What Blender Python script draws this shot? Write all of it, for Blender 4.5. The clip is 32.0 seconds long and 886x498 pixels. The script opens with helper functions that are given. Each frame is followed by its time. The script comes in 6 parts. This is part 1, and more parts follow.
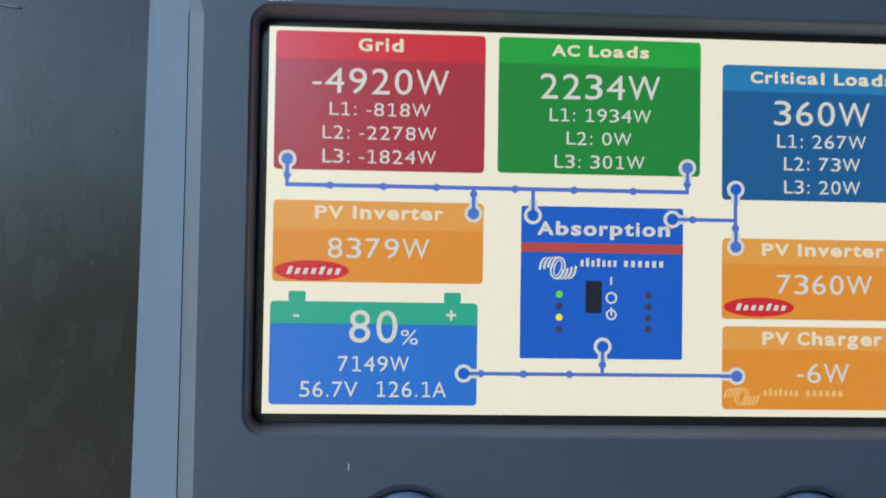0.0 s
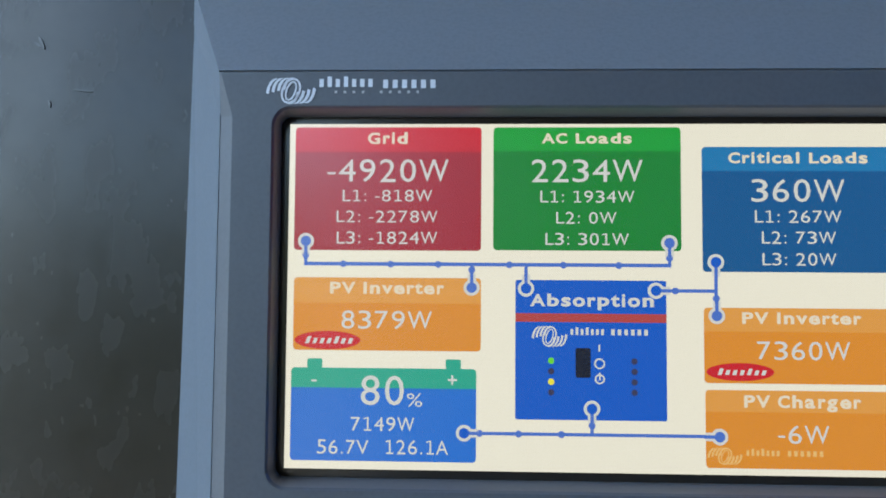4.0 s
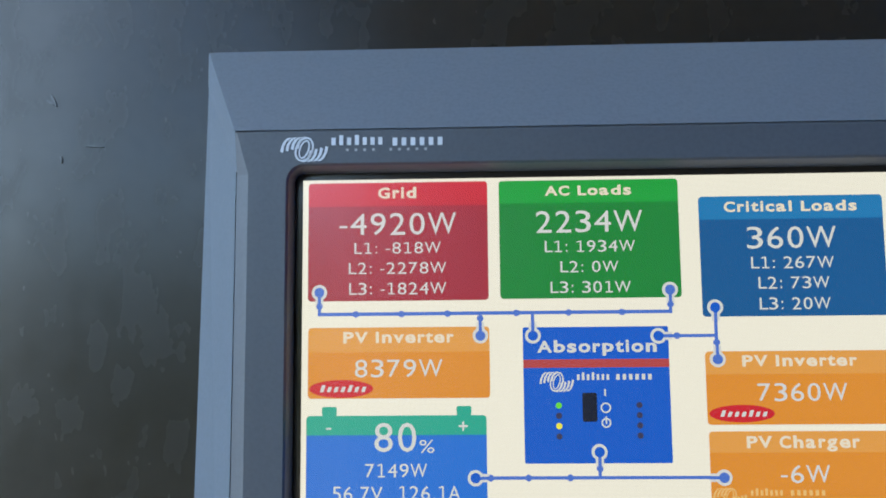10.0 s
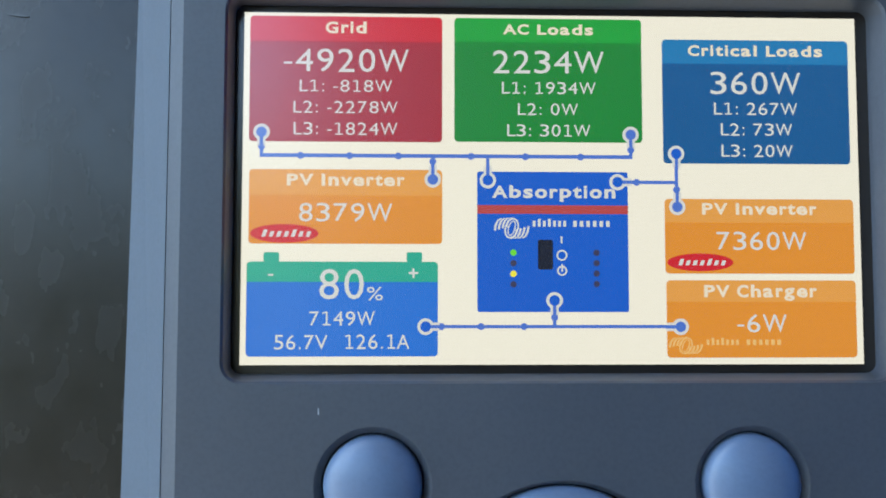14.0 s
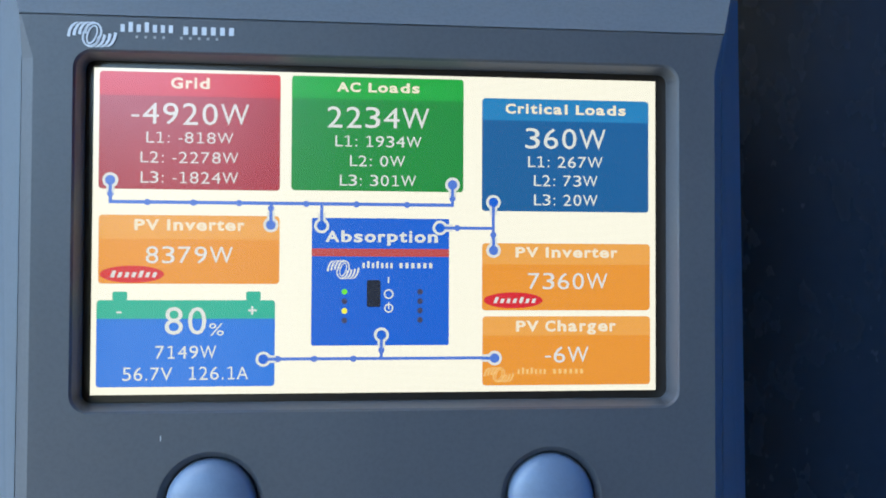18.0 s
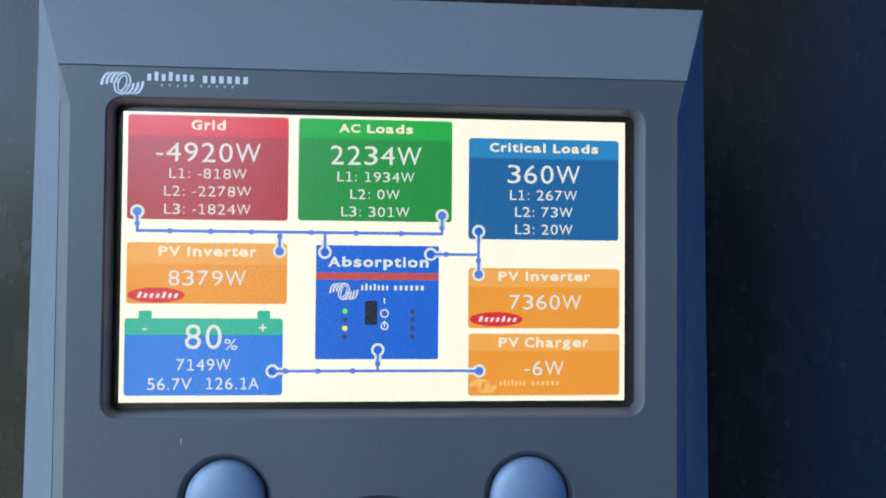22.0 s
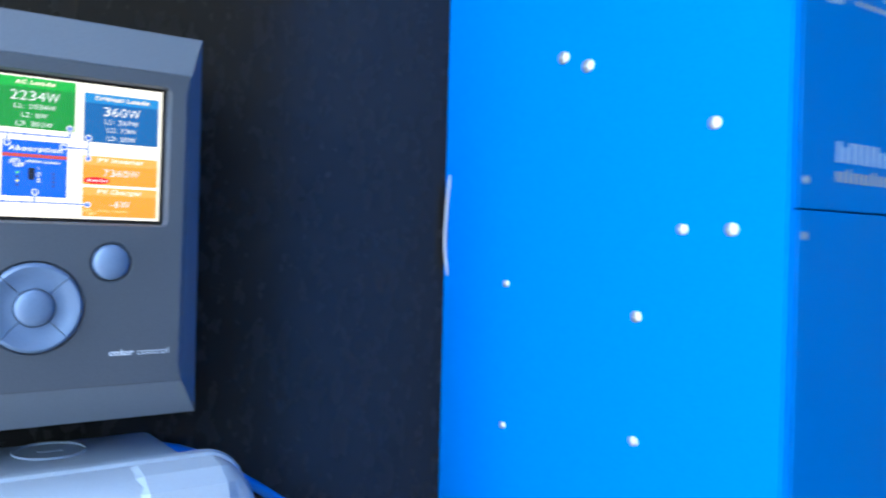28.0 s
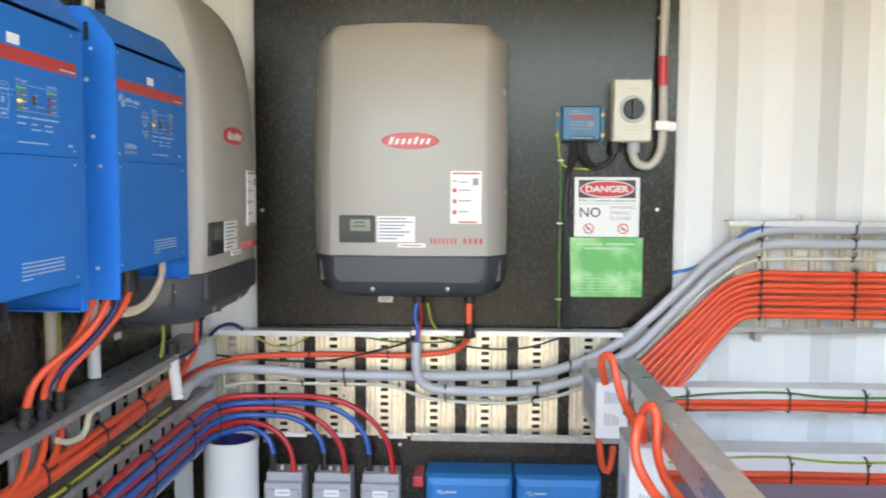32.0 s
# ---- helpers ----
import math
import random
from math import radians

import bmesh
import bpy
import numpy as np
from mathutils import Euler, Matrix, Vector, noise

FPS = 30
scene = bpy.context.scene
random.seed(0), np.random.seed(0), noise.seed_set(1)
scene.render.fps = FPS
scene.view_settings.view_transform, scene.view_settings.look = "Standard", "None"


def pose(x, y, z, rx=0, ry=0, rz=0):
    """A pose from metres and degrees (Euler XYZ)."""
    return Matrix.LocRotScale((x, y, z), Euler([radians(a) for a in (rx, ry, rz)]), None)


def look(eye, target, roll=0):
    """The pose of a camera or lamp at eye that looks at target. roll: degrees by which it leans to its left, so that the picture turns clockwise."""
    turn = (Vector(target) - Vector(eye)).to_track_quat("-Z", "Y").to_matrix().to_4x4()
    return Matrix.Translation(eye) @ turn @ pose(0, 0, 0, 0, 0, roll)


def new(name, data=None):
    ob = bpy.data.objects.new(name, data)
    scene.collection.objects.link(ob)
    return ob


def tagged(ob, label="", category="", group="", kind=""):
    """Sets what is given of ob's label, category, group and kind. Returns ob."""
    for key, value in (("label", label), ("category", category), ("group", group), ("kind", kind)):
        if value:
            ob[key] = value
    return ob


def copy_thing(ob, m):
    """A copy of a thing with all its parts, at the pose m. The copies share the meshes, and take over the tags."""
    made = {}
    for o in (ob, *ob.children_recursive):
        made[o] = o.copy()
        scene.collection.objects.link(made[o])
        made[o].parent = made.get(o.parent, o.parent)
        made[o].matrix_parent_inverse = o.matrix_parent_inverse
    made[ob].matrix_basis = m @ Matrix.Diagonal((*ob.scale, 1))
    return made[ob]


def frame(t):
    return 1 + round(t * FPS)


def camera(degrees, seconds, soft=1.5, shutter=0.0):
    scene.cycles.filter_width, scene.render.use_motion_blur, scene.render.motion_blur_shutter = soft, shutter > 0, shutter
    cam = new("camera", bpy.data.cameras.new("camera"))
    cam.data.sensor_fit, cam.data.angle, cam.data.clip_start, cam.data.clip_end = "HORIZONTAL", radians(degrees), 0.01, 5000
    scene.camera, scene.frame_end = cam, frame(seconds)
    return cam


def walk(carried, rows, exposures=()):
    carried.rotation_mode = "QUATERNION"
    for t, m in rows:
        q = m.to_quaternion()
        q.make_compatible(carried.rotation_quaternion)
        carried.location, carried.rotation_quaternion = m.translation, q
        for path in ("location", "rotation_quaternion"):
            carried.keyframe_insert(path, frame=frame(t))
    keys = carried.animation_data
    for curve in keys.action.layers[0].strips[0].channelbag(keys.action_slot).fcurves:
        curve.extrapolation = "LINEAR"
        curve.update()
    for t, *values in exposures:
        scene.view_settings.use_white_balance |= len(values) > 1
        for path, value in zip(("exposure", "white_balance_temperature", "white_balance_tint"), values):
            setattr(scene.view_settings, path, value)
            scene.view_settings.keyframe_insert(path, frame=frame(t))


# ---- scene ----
cam = camera(56.11, 32.0, soft=1.8, shutter=0.5)
PATH = [
    (0, (-0.02875, -0.13947, 1.48849), (0.0732, 1.8536, 1.6202), 0.77),
    (0.5, (-0.02623, -0.14409, 1.49186), (0.0262, 1.8518, 1.6085), 0.69),
    (1, (-0.02483, -0.14610, 1.49047), (-0.0411, 1.8467, 1.6587), 0.60),
    (1.5, (-0.02162, -0.15051, 1.49113), (-0.0563, 1.8431, 1.6473), 0.29),
    (2, (-0.02032, -0.15505, 1.49452), (-0.0910, 1.8390, 1.6317), -0.39),
    (2.5, (-0.02086, -0.15218, 1.49591), (-0.1044, 1.8414, 1.6325), 0.31),
    (3, (-0.02230, -0.15148, 1.49446), (-0.1038, 1.8403, 1.6561), 1.08),
    (3.5, (-0.02042, -0.15299, 1.49483), (-0.1004, 1.8368, 1.6799), 0.81),
    (5.5, (-0.01441, -0.15233, 1.49244), (-0.0955, 1.8352, 1.6999), 0.23),
    (6, (-0.01508, -0.15331, 1.49329), (-0.0953, 1.8330, 1.7130), 0.16),
    (6.5, (-0.01600, -0.15356, 1.49295), (-0.0976, 1.8307, 1.7296), 0.07),
    (7, (-0.01540, -0.15416, 1.49424), (-0.0933, 1.8299, 1.7338), -0.06),
    (7.5, (-0.01615, -0.15399, 1.49390), (-0.0918, 1.8294, 1.7393), -0.05),
    (8, (-0.01832, -0.15532, 1.49339), (-0.0970, 1.8267, 1.7490), -0.02),
    (8.5, (-0.01870, -0.15512, 1.49395), (-0.0977, 1.8249, 1.7643), -0.08),
    (9, (-0.01982, -0.15674, 1.49402), (-0.0993, 1.8219, 1.7745), -0.38),
    (9.5, (-0.01980, -0.15759, 1.49473), (-0.0906, 1.8196, 1.7872), -0.45),
    (10, (-0.02007, -0.15802, 1.49549), (-0.0856, 1.8195, 1.7876), -0.42),
    (10.5, (-0.02182, -0.15520, 1.49164), (-0.0802, 1.8235, 1.7771), -0.42),
    (11, (-0.02764, -0.15381, 1.48556), (-0.0693, 1.8286, 1.7466), -0.49),
    (11.5, (-0.03060, -0.15368, 1.48377), (-0.0371, 1.8332, 1.7127), -0.33),
    (12, (-0.02281, -0.15073, 1.48073), (0.0203, 1.8388, 1.6810), -0.24),
    (12.5, (-0.01939, -0.14836, 1.47949), (0.0416, 1.8405, 1.6814), -0.20),
    (13, (-0.01978, -0.14860, 1.47734), (0.0413, 1.8405, 1.6768), -0.23),
    (13.5, (-0.02261, -0.14879, 1.47883), (0.0424, 1.8406, 1.6736), -0.09),
    (15.5, (-0.01201, -0.14910, 1.47518), (0.0378, 1.8401, 1.6766), 0.18),
    (16, (-0.02479, -0.15701, 1.48102), (0.0777, 1.8261, 1.7194), 0.38),
    (16.5, (-0.01430, -0.16238, 1.49073), (0.1434, 1.8192, 1.7110), -0.11),
    (17, (-0.00641, -0.16965, 1.49407), (0.1841, 1.8143, 1.6609), -0.93),
    (17.5, (-0.00854, -0.16449, 1.48999), (0.1728, 1.8218, 1.6369), -0.26),
    (18, (-0.00263, -0.16414, 1.48895), (0.1801, 1.8240, 1.6074), 0.04),
    (18.5, (-0.00177, -0.17026, 1.49380), (0.1454, 1.8208, 1.6120), 0.06),
    (19, (-0.00893, -0.17161, 1.49190), (0.0953, 1.8230, 1.5957), 0.90),
    (19.5, (-0.00299, -0.17280, 1.49030), (0.1000, 1.8221, 1.5901), 0.77),
    (20, (-0.00599, -0.17467, 1.49106), (0.1124, 1.8190, 1.5974), 0.30),
    (20.5, (-0.00498, -0.17869, 1.48852), (0.1454, 1.8121, 1.6075), 0.34),
    (21, (-0.00523, -0.17837, 1.48701), (0.1722, 1.8093, 1.6199), 0.34),
    (21.5, (-0.00240, -0.18077, 1.48663), (0.1697, 1.8078, 1.6123), 0.18),
    (22, (-0.00116, -0.18114, 1.49187), (0.1664, 1.8078, 1.6190), 0.28),
    (22.5, (0.00033, -0.17830, 1.49327), (0.1603, 1.8110, 1.6237), 0.21),
    (23, (0.00202, -0.17592, 1.49326), (0.1465, 1.8161, 1.5979), 0.37),
    (23.5, (0.00044, -0.17340, 1.49154), (0.1328, 1.8201, 1.5844), 0.40),
    (24, (-0.00250, -0.17895, 1.48614), (0.1171, 1.8152, 1.5811), 0.41),
    (24.5, (0.00818, -0.19837, 1.47955), (0.0884, 1.7974, 1.5824), 1.15),
    (26.5, (-0.04730, -0.24271, 1.47881), (0.5498, 1.6656, 1.5216), 1.16),
    (27, (-0.06843, -0.26778, 1.47075), (0.7745, 1.5455, 1.5110), 1.06),
    (27.5, (-0.07053, -0.30777, 1.46669), (0.9856, 1.3906, 1.4629), 1.45),
    (28, (-0.06120, -0.37580, 1.46769), (1.1156, 1.2412, 1.4488), 1.40),
    (28.5, (-0.07863, -0.44902, 1.46905), (1.1910, 1.0958, 1.4312), 0.90),
    (29, (-0.10523, -0.49442, 1.46160), (1.2927, 0.9343, 1.3934), 1.09),
    (29.5, (-0.09555, -0.48887, 1.46305), (1.5126, 0.6962, 1.3662), 0.55),
    (30, (-0.09137, -0.48855, 1.45321), (1.7119, 0.3699, 1.3474), 0.57),
    (30.5, (-0.09250, -0.51663, 1.44737), (1.8031, 0.1114, 1.3376), 1.29),
    (31, (-0.11927, -0.60288, 1.44376), (1.8300, -0.1703, 1.3286), 1.09),
    (31.5, (-0.16480, -0.71224, 1.44537), (1.8186, -0.4931, 1.3106), 0.48),
    (32, (-0.18342, -0.75346, 1.44911), (1.8093, -0.6807, 1.2949), 0.28),
]
EXPOSURES = [(0, 2.74, 6300, 4), (1, 2.7, 6300, 4), (3.5, 2.7, 6300, 4), (6, 2.78, 6250, 5), (13, 2.78, 6250, 5), (16.5, 2.96, 6200, 4), (24.5, 3.18, 6200, 3), (26.5, 3.9, 5900, 6), (28, 3.64, 5900, 7), (29, 3.46, 5900, 8), (30.3, 3.97, 6800, 11), (32, 4.42, 8200, 12)]
walk(cam, [(t, look(eye, target, roll)) for t, eye, target, roll in PATH], EXPOSURES)

# ---- world, sun and daylight ----
world = bpy.data.worlds.new("sky")
scene.world = world
world.use_nodes = True
wn = world.node_tree
sky = wn.nodes.new("ShaderNodeTexSky")
sky.sky_type, sky.sun_disc = "NISHITA", False
sky.sun_elevation, sky.sun_rotation = radians(56), radians(17)
wn.links.new(sky.outputs[0], wn.nodes["Background"].inputs[0])
wn.nodes["Background"].inputs[1].default_value = 0.15

sun = new("sun", bpy.data.lights.new("sun", "SUN"))
sun.data.energy, sun.data.angle, sun.data.color = 5.0, radians(0.5), (1.0, 0.95, 0.87)
# high beside the container: the ground outside is sunlit, no direct sun comes in through the doorway
sun.matrix_world = look((1.2, 4, 6.2), (0, 0, 0))

# skylight in the open doorway of the container
door_light = new("doorway_skylight", bpy.data.lights.new("doorway_skylight", "AREA"))
door_light.data.shape, door_light.data.size, door_light.data.size_y = "RECTANGLE", 0.30, 1.20
door_light.data.energy, door_light.data.color = 0.6, (0.78, 0.89, 1.0)
door_light.matrix_world = look((-0.345, -0.22, 1.60), (1.5, -0.4, 1.2))

# ---- materials ----


def srgb(r, g, b):
    return tuple((c / 255 / 12.92 if c < 10 else ((c / 255 + 0.055) / 1.055) ** 2.4) for c in (r, g, b))


def material(name, color, rough=0.5, metal=0.0, grain=0.0, grain_size=200.0, stain=0.0, stain_size=4.0, tint=None, bump=0.0, bump_size=400.0, coat=0.0, spread=0.0, spec=0.5):
    """Principled paint with fine grain, broad stains, roughness that varies with them, and relief."""
    m = bpy.data.materials.new(name)
    m.use_nodes = True
    nt = m.node_tree
    p = nt.nodes["Principled BSDF"]
    p.inputs["Metallic"].default_value = metal
    p.inputs["Roughness"].default_value = rough
    p.inputs["Coat Weight"].default_value = coat
    p.inputs["Specular IOR Level"].default_value = spec
    co = nt.nodes.new("ShaderNodeTexCoord")
    out = None
    rgb = nt.nodes.new("ShaderNodeRGB")
    rgb.outputs[0].default_value = (*color, 1)
    out = rgb.outputs[0]

    def noisy(size, detail=4):
        n = nt.nodes.new("ShaderNodeTexNoise")
        n.inputs["Scale"].default_value, n.inputs["Detail"].default_value = size, detail
        nt.links.new(co.outputs["Object"], n.inputs["Vector"])
        return n

    def blend(fac, low, high, other, a):
        ramp = nt.nodes.new("ShaderNodeMapRange")
        ramp.inputs[1].default_value, ramp.inputs[2].default_value = low, high
        ramp.inputs[3].default_value, ramp.inputs[4].default_value = 0, a
        nt.links.new(fac, ramp.inputs[0])
        mix = nt.nodes.new("ShaderNodeMix")
        mix.data_type = "RGBA"
        nt.links.new(ramp.outputs[0], mix.inputs[0])
        nt.links.new(out, mix.inputs[6])
        mix.inputs[7].default_value = (*other, 1)
        return mix.outputs[2]

    if stain:
        n = noisy(stain_size, 6)
        out = blend(n.outputs["Fac"], 0.45, 0.72, tint or tuple(c * 1.9 + 0.01 for c in color), stain)
        r = nt.nodes.new("ShaderNodeMapRange")
        r.inputs[1].default_value, r.inputs[2].default_value = 0.3, 0.7
        r.inputs[3].default_value, r.inputs[4].default_value = max(0.05, rough - 0.06), min(1, rough + 0.06)
        nt.links.new(n.outputs["Fac"], r.inputs[0])
        nt.links.new(r.outputs[0], p.inputs["Roughness"])
    if grain:
        n = noisy(grain_size, 2)
        out = blend(n.outputs["Fac"], 0.4, 0.7, tuple(c * 0.55 for c in color), grain)
    if spread:
        info = nt.nodes.new("ShaderNodeObjectInfo")
        hsv = nt.nodes.new("ShaderNodeHueSaturation")
        v = nt.nodes.new("ShaderNodeMapRange")
        v.inputs[3].default_value, v.inputs[4].default_value = 1 - spread, 1 + spread
        nt.links.new(info.outputs["Random"], v.inputs[0])
        nt.links.new(v.outputs[0], hsv.inputs["Value"])
        nt.links.new(out, hsv.inputs["Color"])
        out = hsv.outputs[0]
    nt.links.new(out, p.inputs["Base Color"])
    if bump:
        n = noisy(bump_size, 3)
        b = nt.nodes.new("ShaderNodeBump")
        b.inputs["Strength"].default_value, b.inputs["Distance"].default_value = bump, 0.002
        nt.links.new(n.outputs["Fac"], b.inputs["Height"])
        nt.links.new(b.outputs[0], p.inputs["Normal"])
    return m


GLOW = 0.121  # display brightness against the daylight


def glowing(name, rgb, strength=1.0, rough=0.25):
    """A lit spot of a display under its smooth cover."""
    m = bpy.data.materials.new(name)
    m.use_nodes = True
    p = m.node_tree.nodes["Principled BSDF"]
    p.inputs["Base Color"].default_value = (0.012, 0.012, 0.014, 1)
    p.inputs["Roughness"].default_value = rough
    p.inputs["Emission Color"].default_value = (*srgb(*rgb), 1)
    p.inputs["Emission Strength"].default_value = strength * GLOW
    if name.startswith("display_"):
        # rows and columns of picture elements, 0.2 mm apart
        p.inputs["Specular IOR Level"].default_value = 1.0
        nt = m.node_tree
        co = nt.nodes.new("ShaderNodeTexCoord")
        last = None
        for way in ("X", "Y"):
            w = nt.nodes.new("ShaderNodeTexWave")
            w.bands_direction = way
            w.inputs["Scale"].default_value = 480 / 0.09504 / 20 * 2 * math.pi
            nt.links.new(co.outputs["Object"], w.inputs["Vector"])
            r = nt.nodes.new("ShaderNodeMapRange")
            r.inputs[3].default_value, r.inputs[4].default_value = 0.90, 1.10
            nt.links.new(w.outputs["Fac"], r.inputs[0])
            if last is None:
                r.inputs[3].default_value, r.inputs[4].default_value = 0.90 * strength * GLOW, 1.10 * strength * GLOW
                last = r.outputs[0]
            else:
                mul = nt.nodes.new("ShaderNodeMath")
                mul.operation = "MULTIPLY"
                nt.links.new(last, mul.inputs[0])
                nt.links.new(r.outputs[0], mul.inputs[1])
                nt.links.new(mul.outputs[0], p.inputs["Emission Strength"])
    return m


FILM_PLY = material("film_faced_plywood", (0.0162, 0.0140, 0.0113), 0.20, spec=0.34, grain=0.3, grain_size=260, stain=0.35, stain_size=9, tint=(0.0228, 0.0202, 0.0168), bump=0.01, bump_size=420)


def film_waves(m):
    """Slightly wavy film with patchy gloss, streaked upright."""
    nt = m.node_tree
    p = nt.nodes["Principled BSDF"]
    co, mp = nt.nodes.new("ShaderNodeTexCoord"), nt.nodes.new("ShaderNodeMapping")
    mp.inputs["Scale"].default_value = (1.0, 1.0, 0.55)
    nt.links.new(co.outputs["Object"], mp.inputs["Vector"])
    big, small = nt.nodes.new("ShaderNodeTexNoise"), nt.nodes.new("ShaderNodeTexNoise")
    big.inputs["Scale"].default_value, big.inputs["Detail"].default_value = 24, 0
    small.inputs["Scale"].default_value, small.inputs["Detail"].default_value = 150, 3
    for n in (big, small):
        nt.links.new(mp.outputs[0], n.inputs["Vector"])
    b = nt.nodes.new("ShaderNodeBump")
    b.inputs["Strength"].default_value, b.inputs["Distance"].default_value = 0.012, 0.002
    nt.links.new(big.outputs["Fac"], b.inputs["Height"])
    old = p.inputs["Normal"].links[0].from_node
    nt.links.new(b.outputs[0], old.inputs["Normal"])
    r = nt.nodes.new("ShaderNodeMapRange")
    r.inputs[1].default_value, r.inputs[2].default_value = 0.35, 0.65
    r.inputs[3].default_value, r.inputs[4].default_value = 0.215, 0.300
    nt.links.new(small.outputs["Fac"], r.inputs[0])
    nt.links.new(r.outputs[0], p.inputs["Roughness"])


film_waves(FILM_PLY)
WHITE_STEEL = material("white_painted_steel", (0.77, 0.765, 0.755), 0.42, stain=0.18, stain_size=2.5, tint=(0.61, 0.60, 0.58), bump=0.05, bump_size=60)
# ceiling out of view; its orange colour is there to warm bounced light
CEILING_BOUNCE = material("warm_bounce_ceiling", (0.74, 0.50, 0.19), 0.6, stain=0.25, stain_size=2, tint=(0.60, 0.40, 0.15))
# floor out of view; the grey keeps its bounced light cool
FLOOR_BOUNCE = material("cool_bounce_floor", (0.24, 0.24, 0.27), 0.6, grain=0.4, grain_size=40, stain=0.4, stain_size=3, tint=(0.14, 0.14, 0.15))
DIRT = material("dry_ground", (0.084, 0.075, 0.060), 0.95, grain=0.5, grain_size=8, stain=0.5, stain_size=0.6, tint=(0.108, 0.095, 0.072), bump=0.4, bump_size=6)
DARK_BANK = material("dark_bank_outside", (0.040, 0.047, 0.026), 0.9, grain=0.6, grain_size=9, stain=0.5, stain_size=1.5, tint=(0.07, 0.09, 0.035))
# one plastic in two tones: lighter for the lit slopes, darker for the fascia
SHELL_LIT = material("lit_enclosure_plastic", (0.118, 0.140, 0.172), 0.42, spec=0.3, grain=0.25, grain_size=1500, stain=0.15, stain_size=25, tint=(0.14, 0.165, 0.2), bump=0.035, bump_size=3500)
SHELL_SHADED = material("shaded_fascia_plastic", (0.058, 0.068, 0.086), 0.46, grain=0.25, grain_size=1500, stain=0.15, stain_size=30, tint=(0.075, 0.085, 0.105), bump=0.04, bump_size=3500)
KEY = material("blue_grey_key_rubber", (0.108, 0.158, 0.255), 0.34, grain=0.15, grain_size=900, bump=0.04, bump_size=1800)
MASK = material("black_scuff", (0.014, 0.012, 0.010), 0.28, grain=0.1)
BORDER = material("black_display_glass", (0.022, 0.019, 0.017), 0.2, grain=0.1, grain_size=900)
PRINT = material("white_print", (0.50, 0.54, 0.61), 0.5, grain=0.1, grain_size=600)
BLUE = material("blue_powder_coat", (0.003, 0.155, 0.55), 0.45, spec=0.14, grain=0.12, grain_size=700, stain=0.12, stain_size=6, tint=(0.002, 0.165, 0.63), bump=0.06, bump_size=900)
BLUE_FRONT = material("blue_foil_front", (0.003, 0.160, 0.53), 0.5, spec=0.18, grain=0.1, grain_size=500, stain=0.1, stain_size=8, tint=(0.002, 0.163, 0.57))
RED_BAND = material("red_foil_band", (0.50, 0.045, 0.045), 0.45, grain=0.1)
STEEL = material("zinc_screw", (0.70, 0.69, 0.66), 0.34, 0.85, stain=0.3, stain_size=300, tint=(0.4, 0.38, 0.34))
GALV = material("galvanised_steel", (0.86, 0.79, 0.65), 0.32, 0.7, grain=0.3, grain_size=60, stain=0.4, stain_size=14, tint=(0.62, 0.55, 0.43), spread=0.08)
GALV_LIT = material("lit_galvanised_edge", (0.74, 0.74, 0.72), 0.38, 0.3, grain=0.2, grain_size=60, stain=0.3, stain_size=14, tint=(0.6, 0.6, 0.58))
# steel of the dull trays, also the shaded tone of the bright trays' lower edges
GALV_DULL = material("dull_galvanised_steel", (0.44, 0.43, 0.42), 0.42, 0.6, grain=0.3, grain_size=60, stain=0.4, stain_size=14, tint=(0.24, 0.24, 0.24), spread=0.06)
STAINLESS = material("brushed_stainless_steel", (0.58, 0.55, 0.50), 0.30, 0.85, grain=0.3, grain_size=30, stain=0.2, stain_size=8, tint=(0.5, 0.48, 0.44))
CONDUIT = material("grey_conduit_plastic", (0.46, 0.47, 0.50), 0.4, grain=0.1, stain=0.2, stain_size=12, tint=(0.38, 0.39, 0.41))
PIPE = material("white_pipe_plastic", (0.76, 0.76, 0.74), 0.35, grain=0.08, stain=0.15, stain_size=10, tint=(0.64, 0.63, 0.6))
BEIGE = material("beige_cable_sheath", (0.60, 0.52, 0.40), 0.5, grain=0.1, stain=0.2, stain_size=20, tint=(0.48, 0.41, 0.31))
ORANGE = material("orange_cable_sheath", (0.82, 0.098, 0.040), 0.40, grain=0.08, stain=0.15, stain_size=16, tint=(0.70, 0.082, 0.034), spread=0.06)
RED = material("red_cable_sheath", (0.50, 0.022, 0.030), 0.36, grain=0.08, stain=0.12, stain_size=16, tint=(0.4, 0.018, 0.025), spread=0.06)
CBLUE = material("blue_cable_sheath", (0.018, 0.110, 0.42), 0.36, grain=0.08, stain=0.12, stain_size=16, tint=(0.015, 0.09, 0.35), spread=0.06)
NAVY = material("navy_cable_sheath", (0.015, 0.018, 0.12), 0.4, grain=0.08)
LAN = material("light_blue_cable_sheath", (0.015, 0.16, 0.52), 0.4, grain=0.08)
BLACK = material("black_plastic", (0.014, 0.014, 0.016), 0.42, grain=0.15, grain_size=300)
GREEN_W = material("green_cable_sheath", (0.085, 0.22, 0.05), 0.45, grain=0.08)
YELLOW_W = material("yellow_green_cable_sheath", (0.40, 0.43, 0.06), 0.45, grain=0.3, grain_size=50)
SOLAR_GREY = material("warm_grey_inverter_shell", (0.40, 0.38, 0.345), 0.42, grain=0.12, grain_size=500, stain=0.1, stain_size=5, tint=(0.44, 0.42, 0.39), bump=0.06, bump_size=900)
SOLAR_BLACK = material("charcoal_inverter_base", (0.045, 0.050, 0.058), 0.4, grain=0.15, grain_size=500, stain=0.1, stain_size=8, tint=(0.06, 0.065, 0.072))
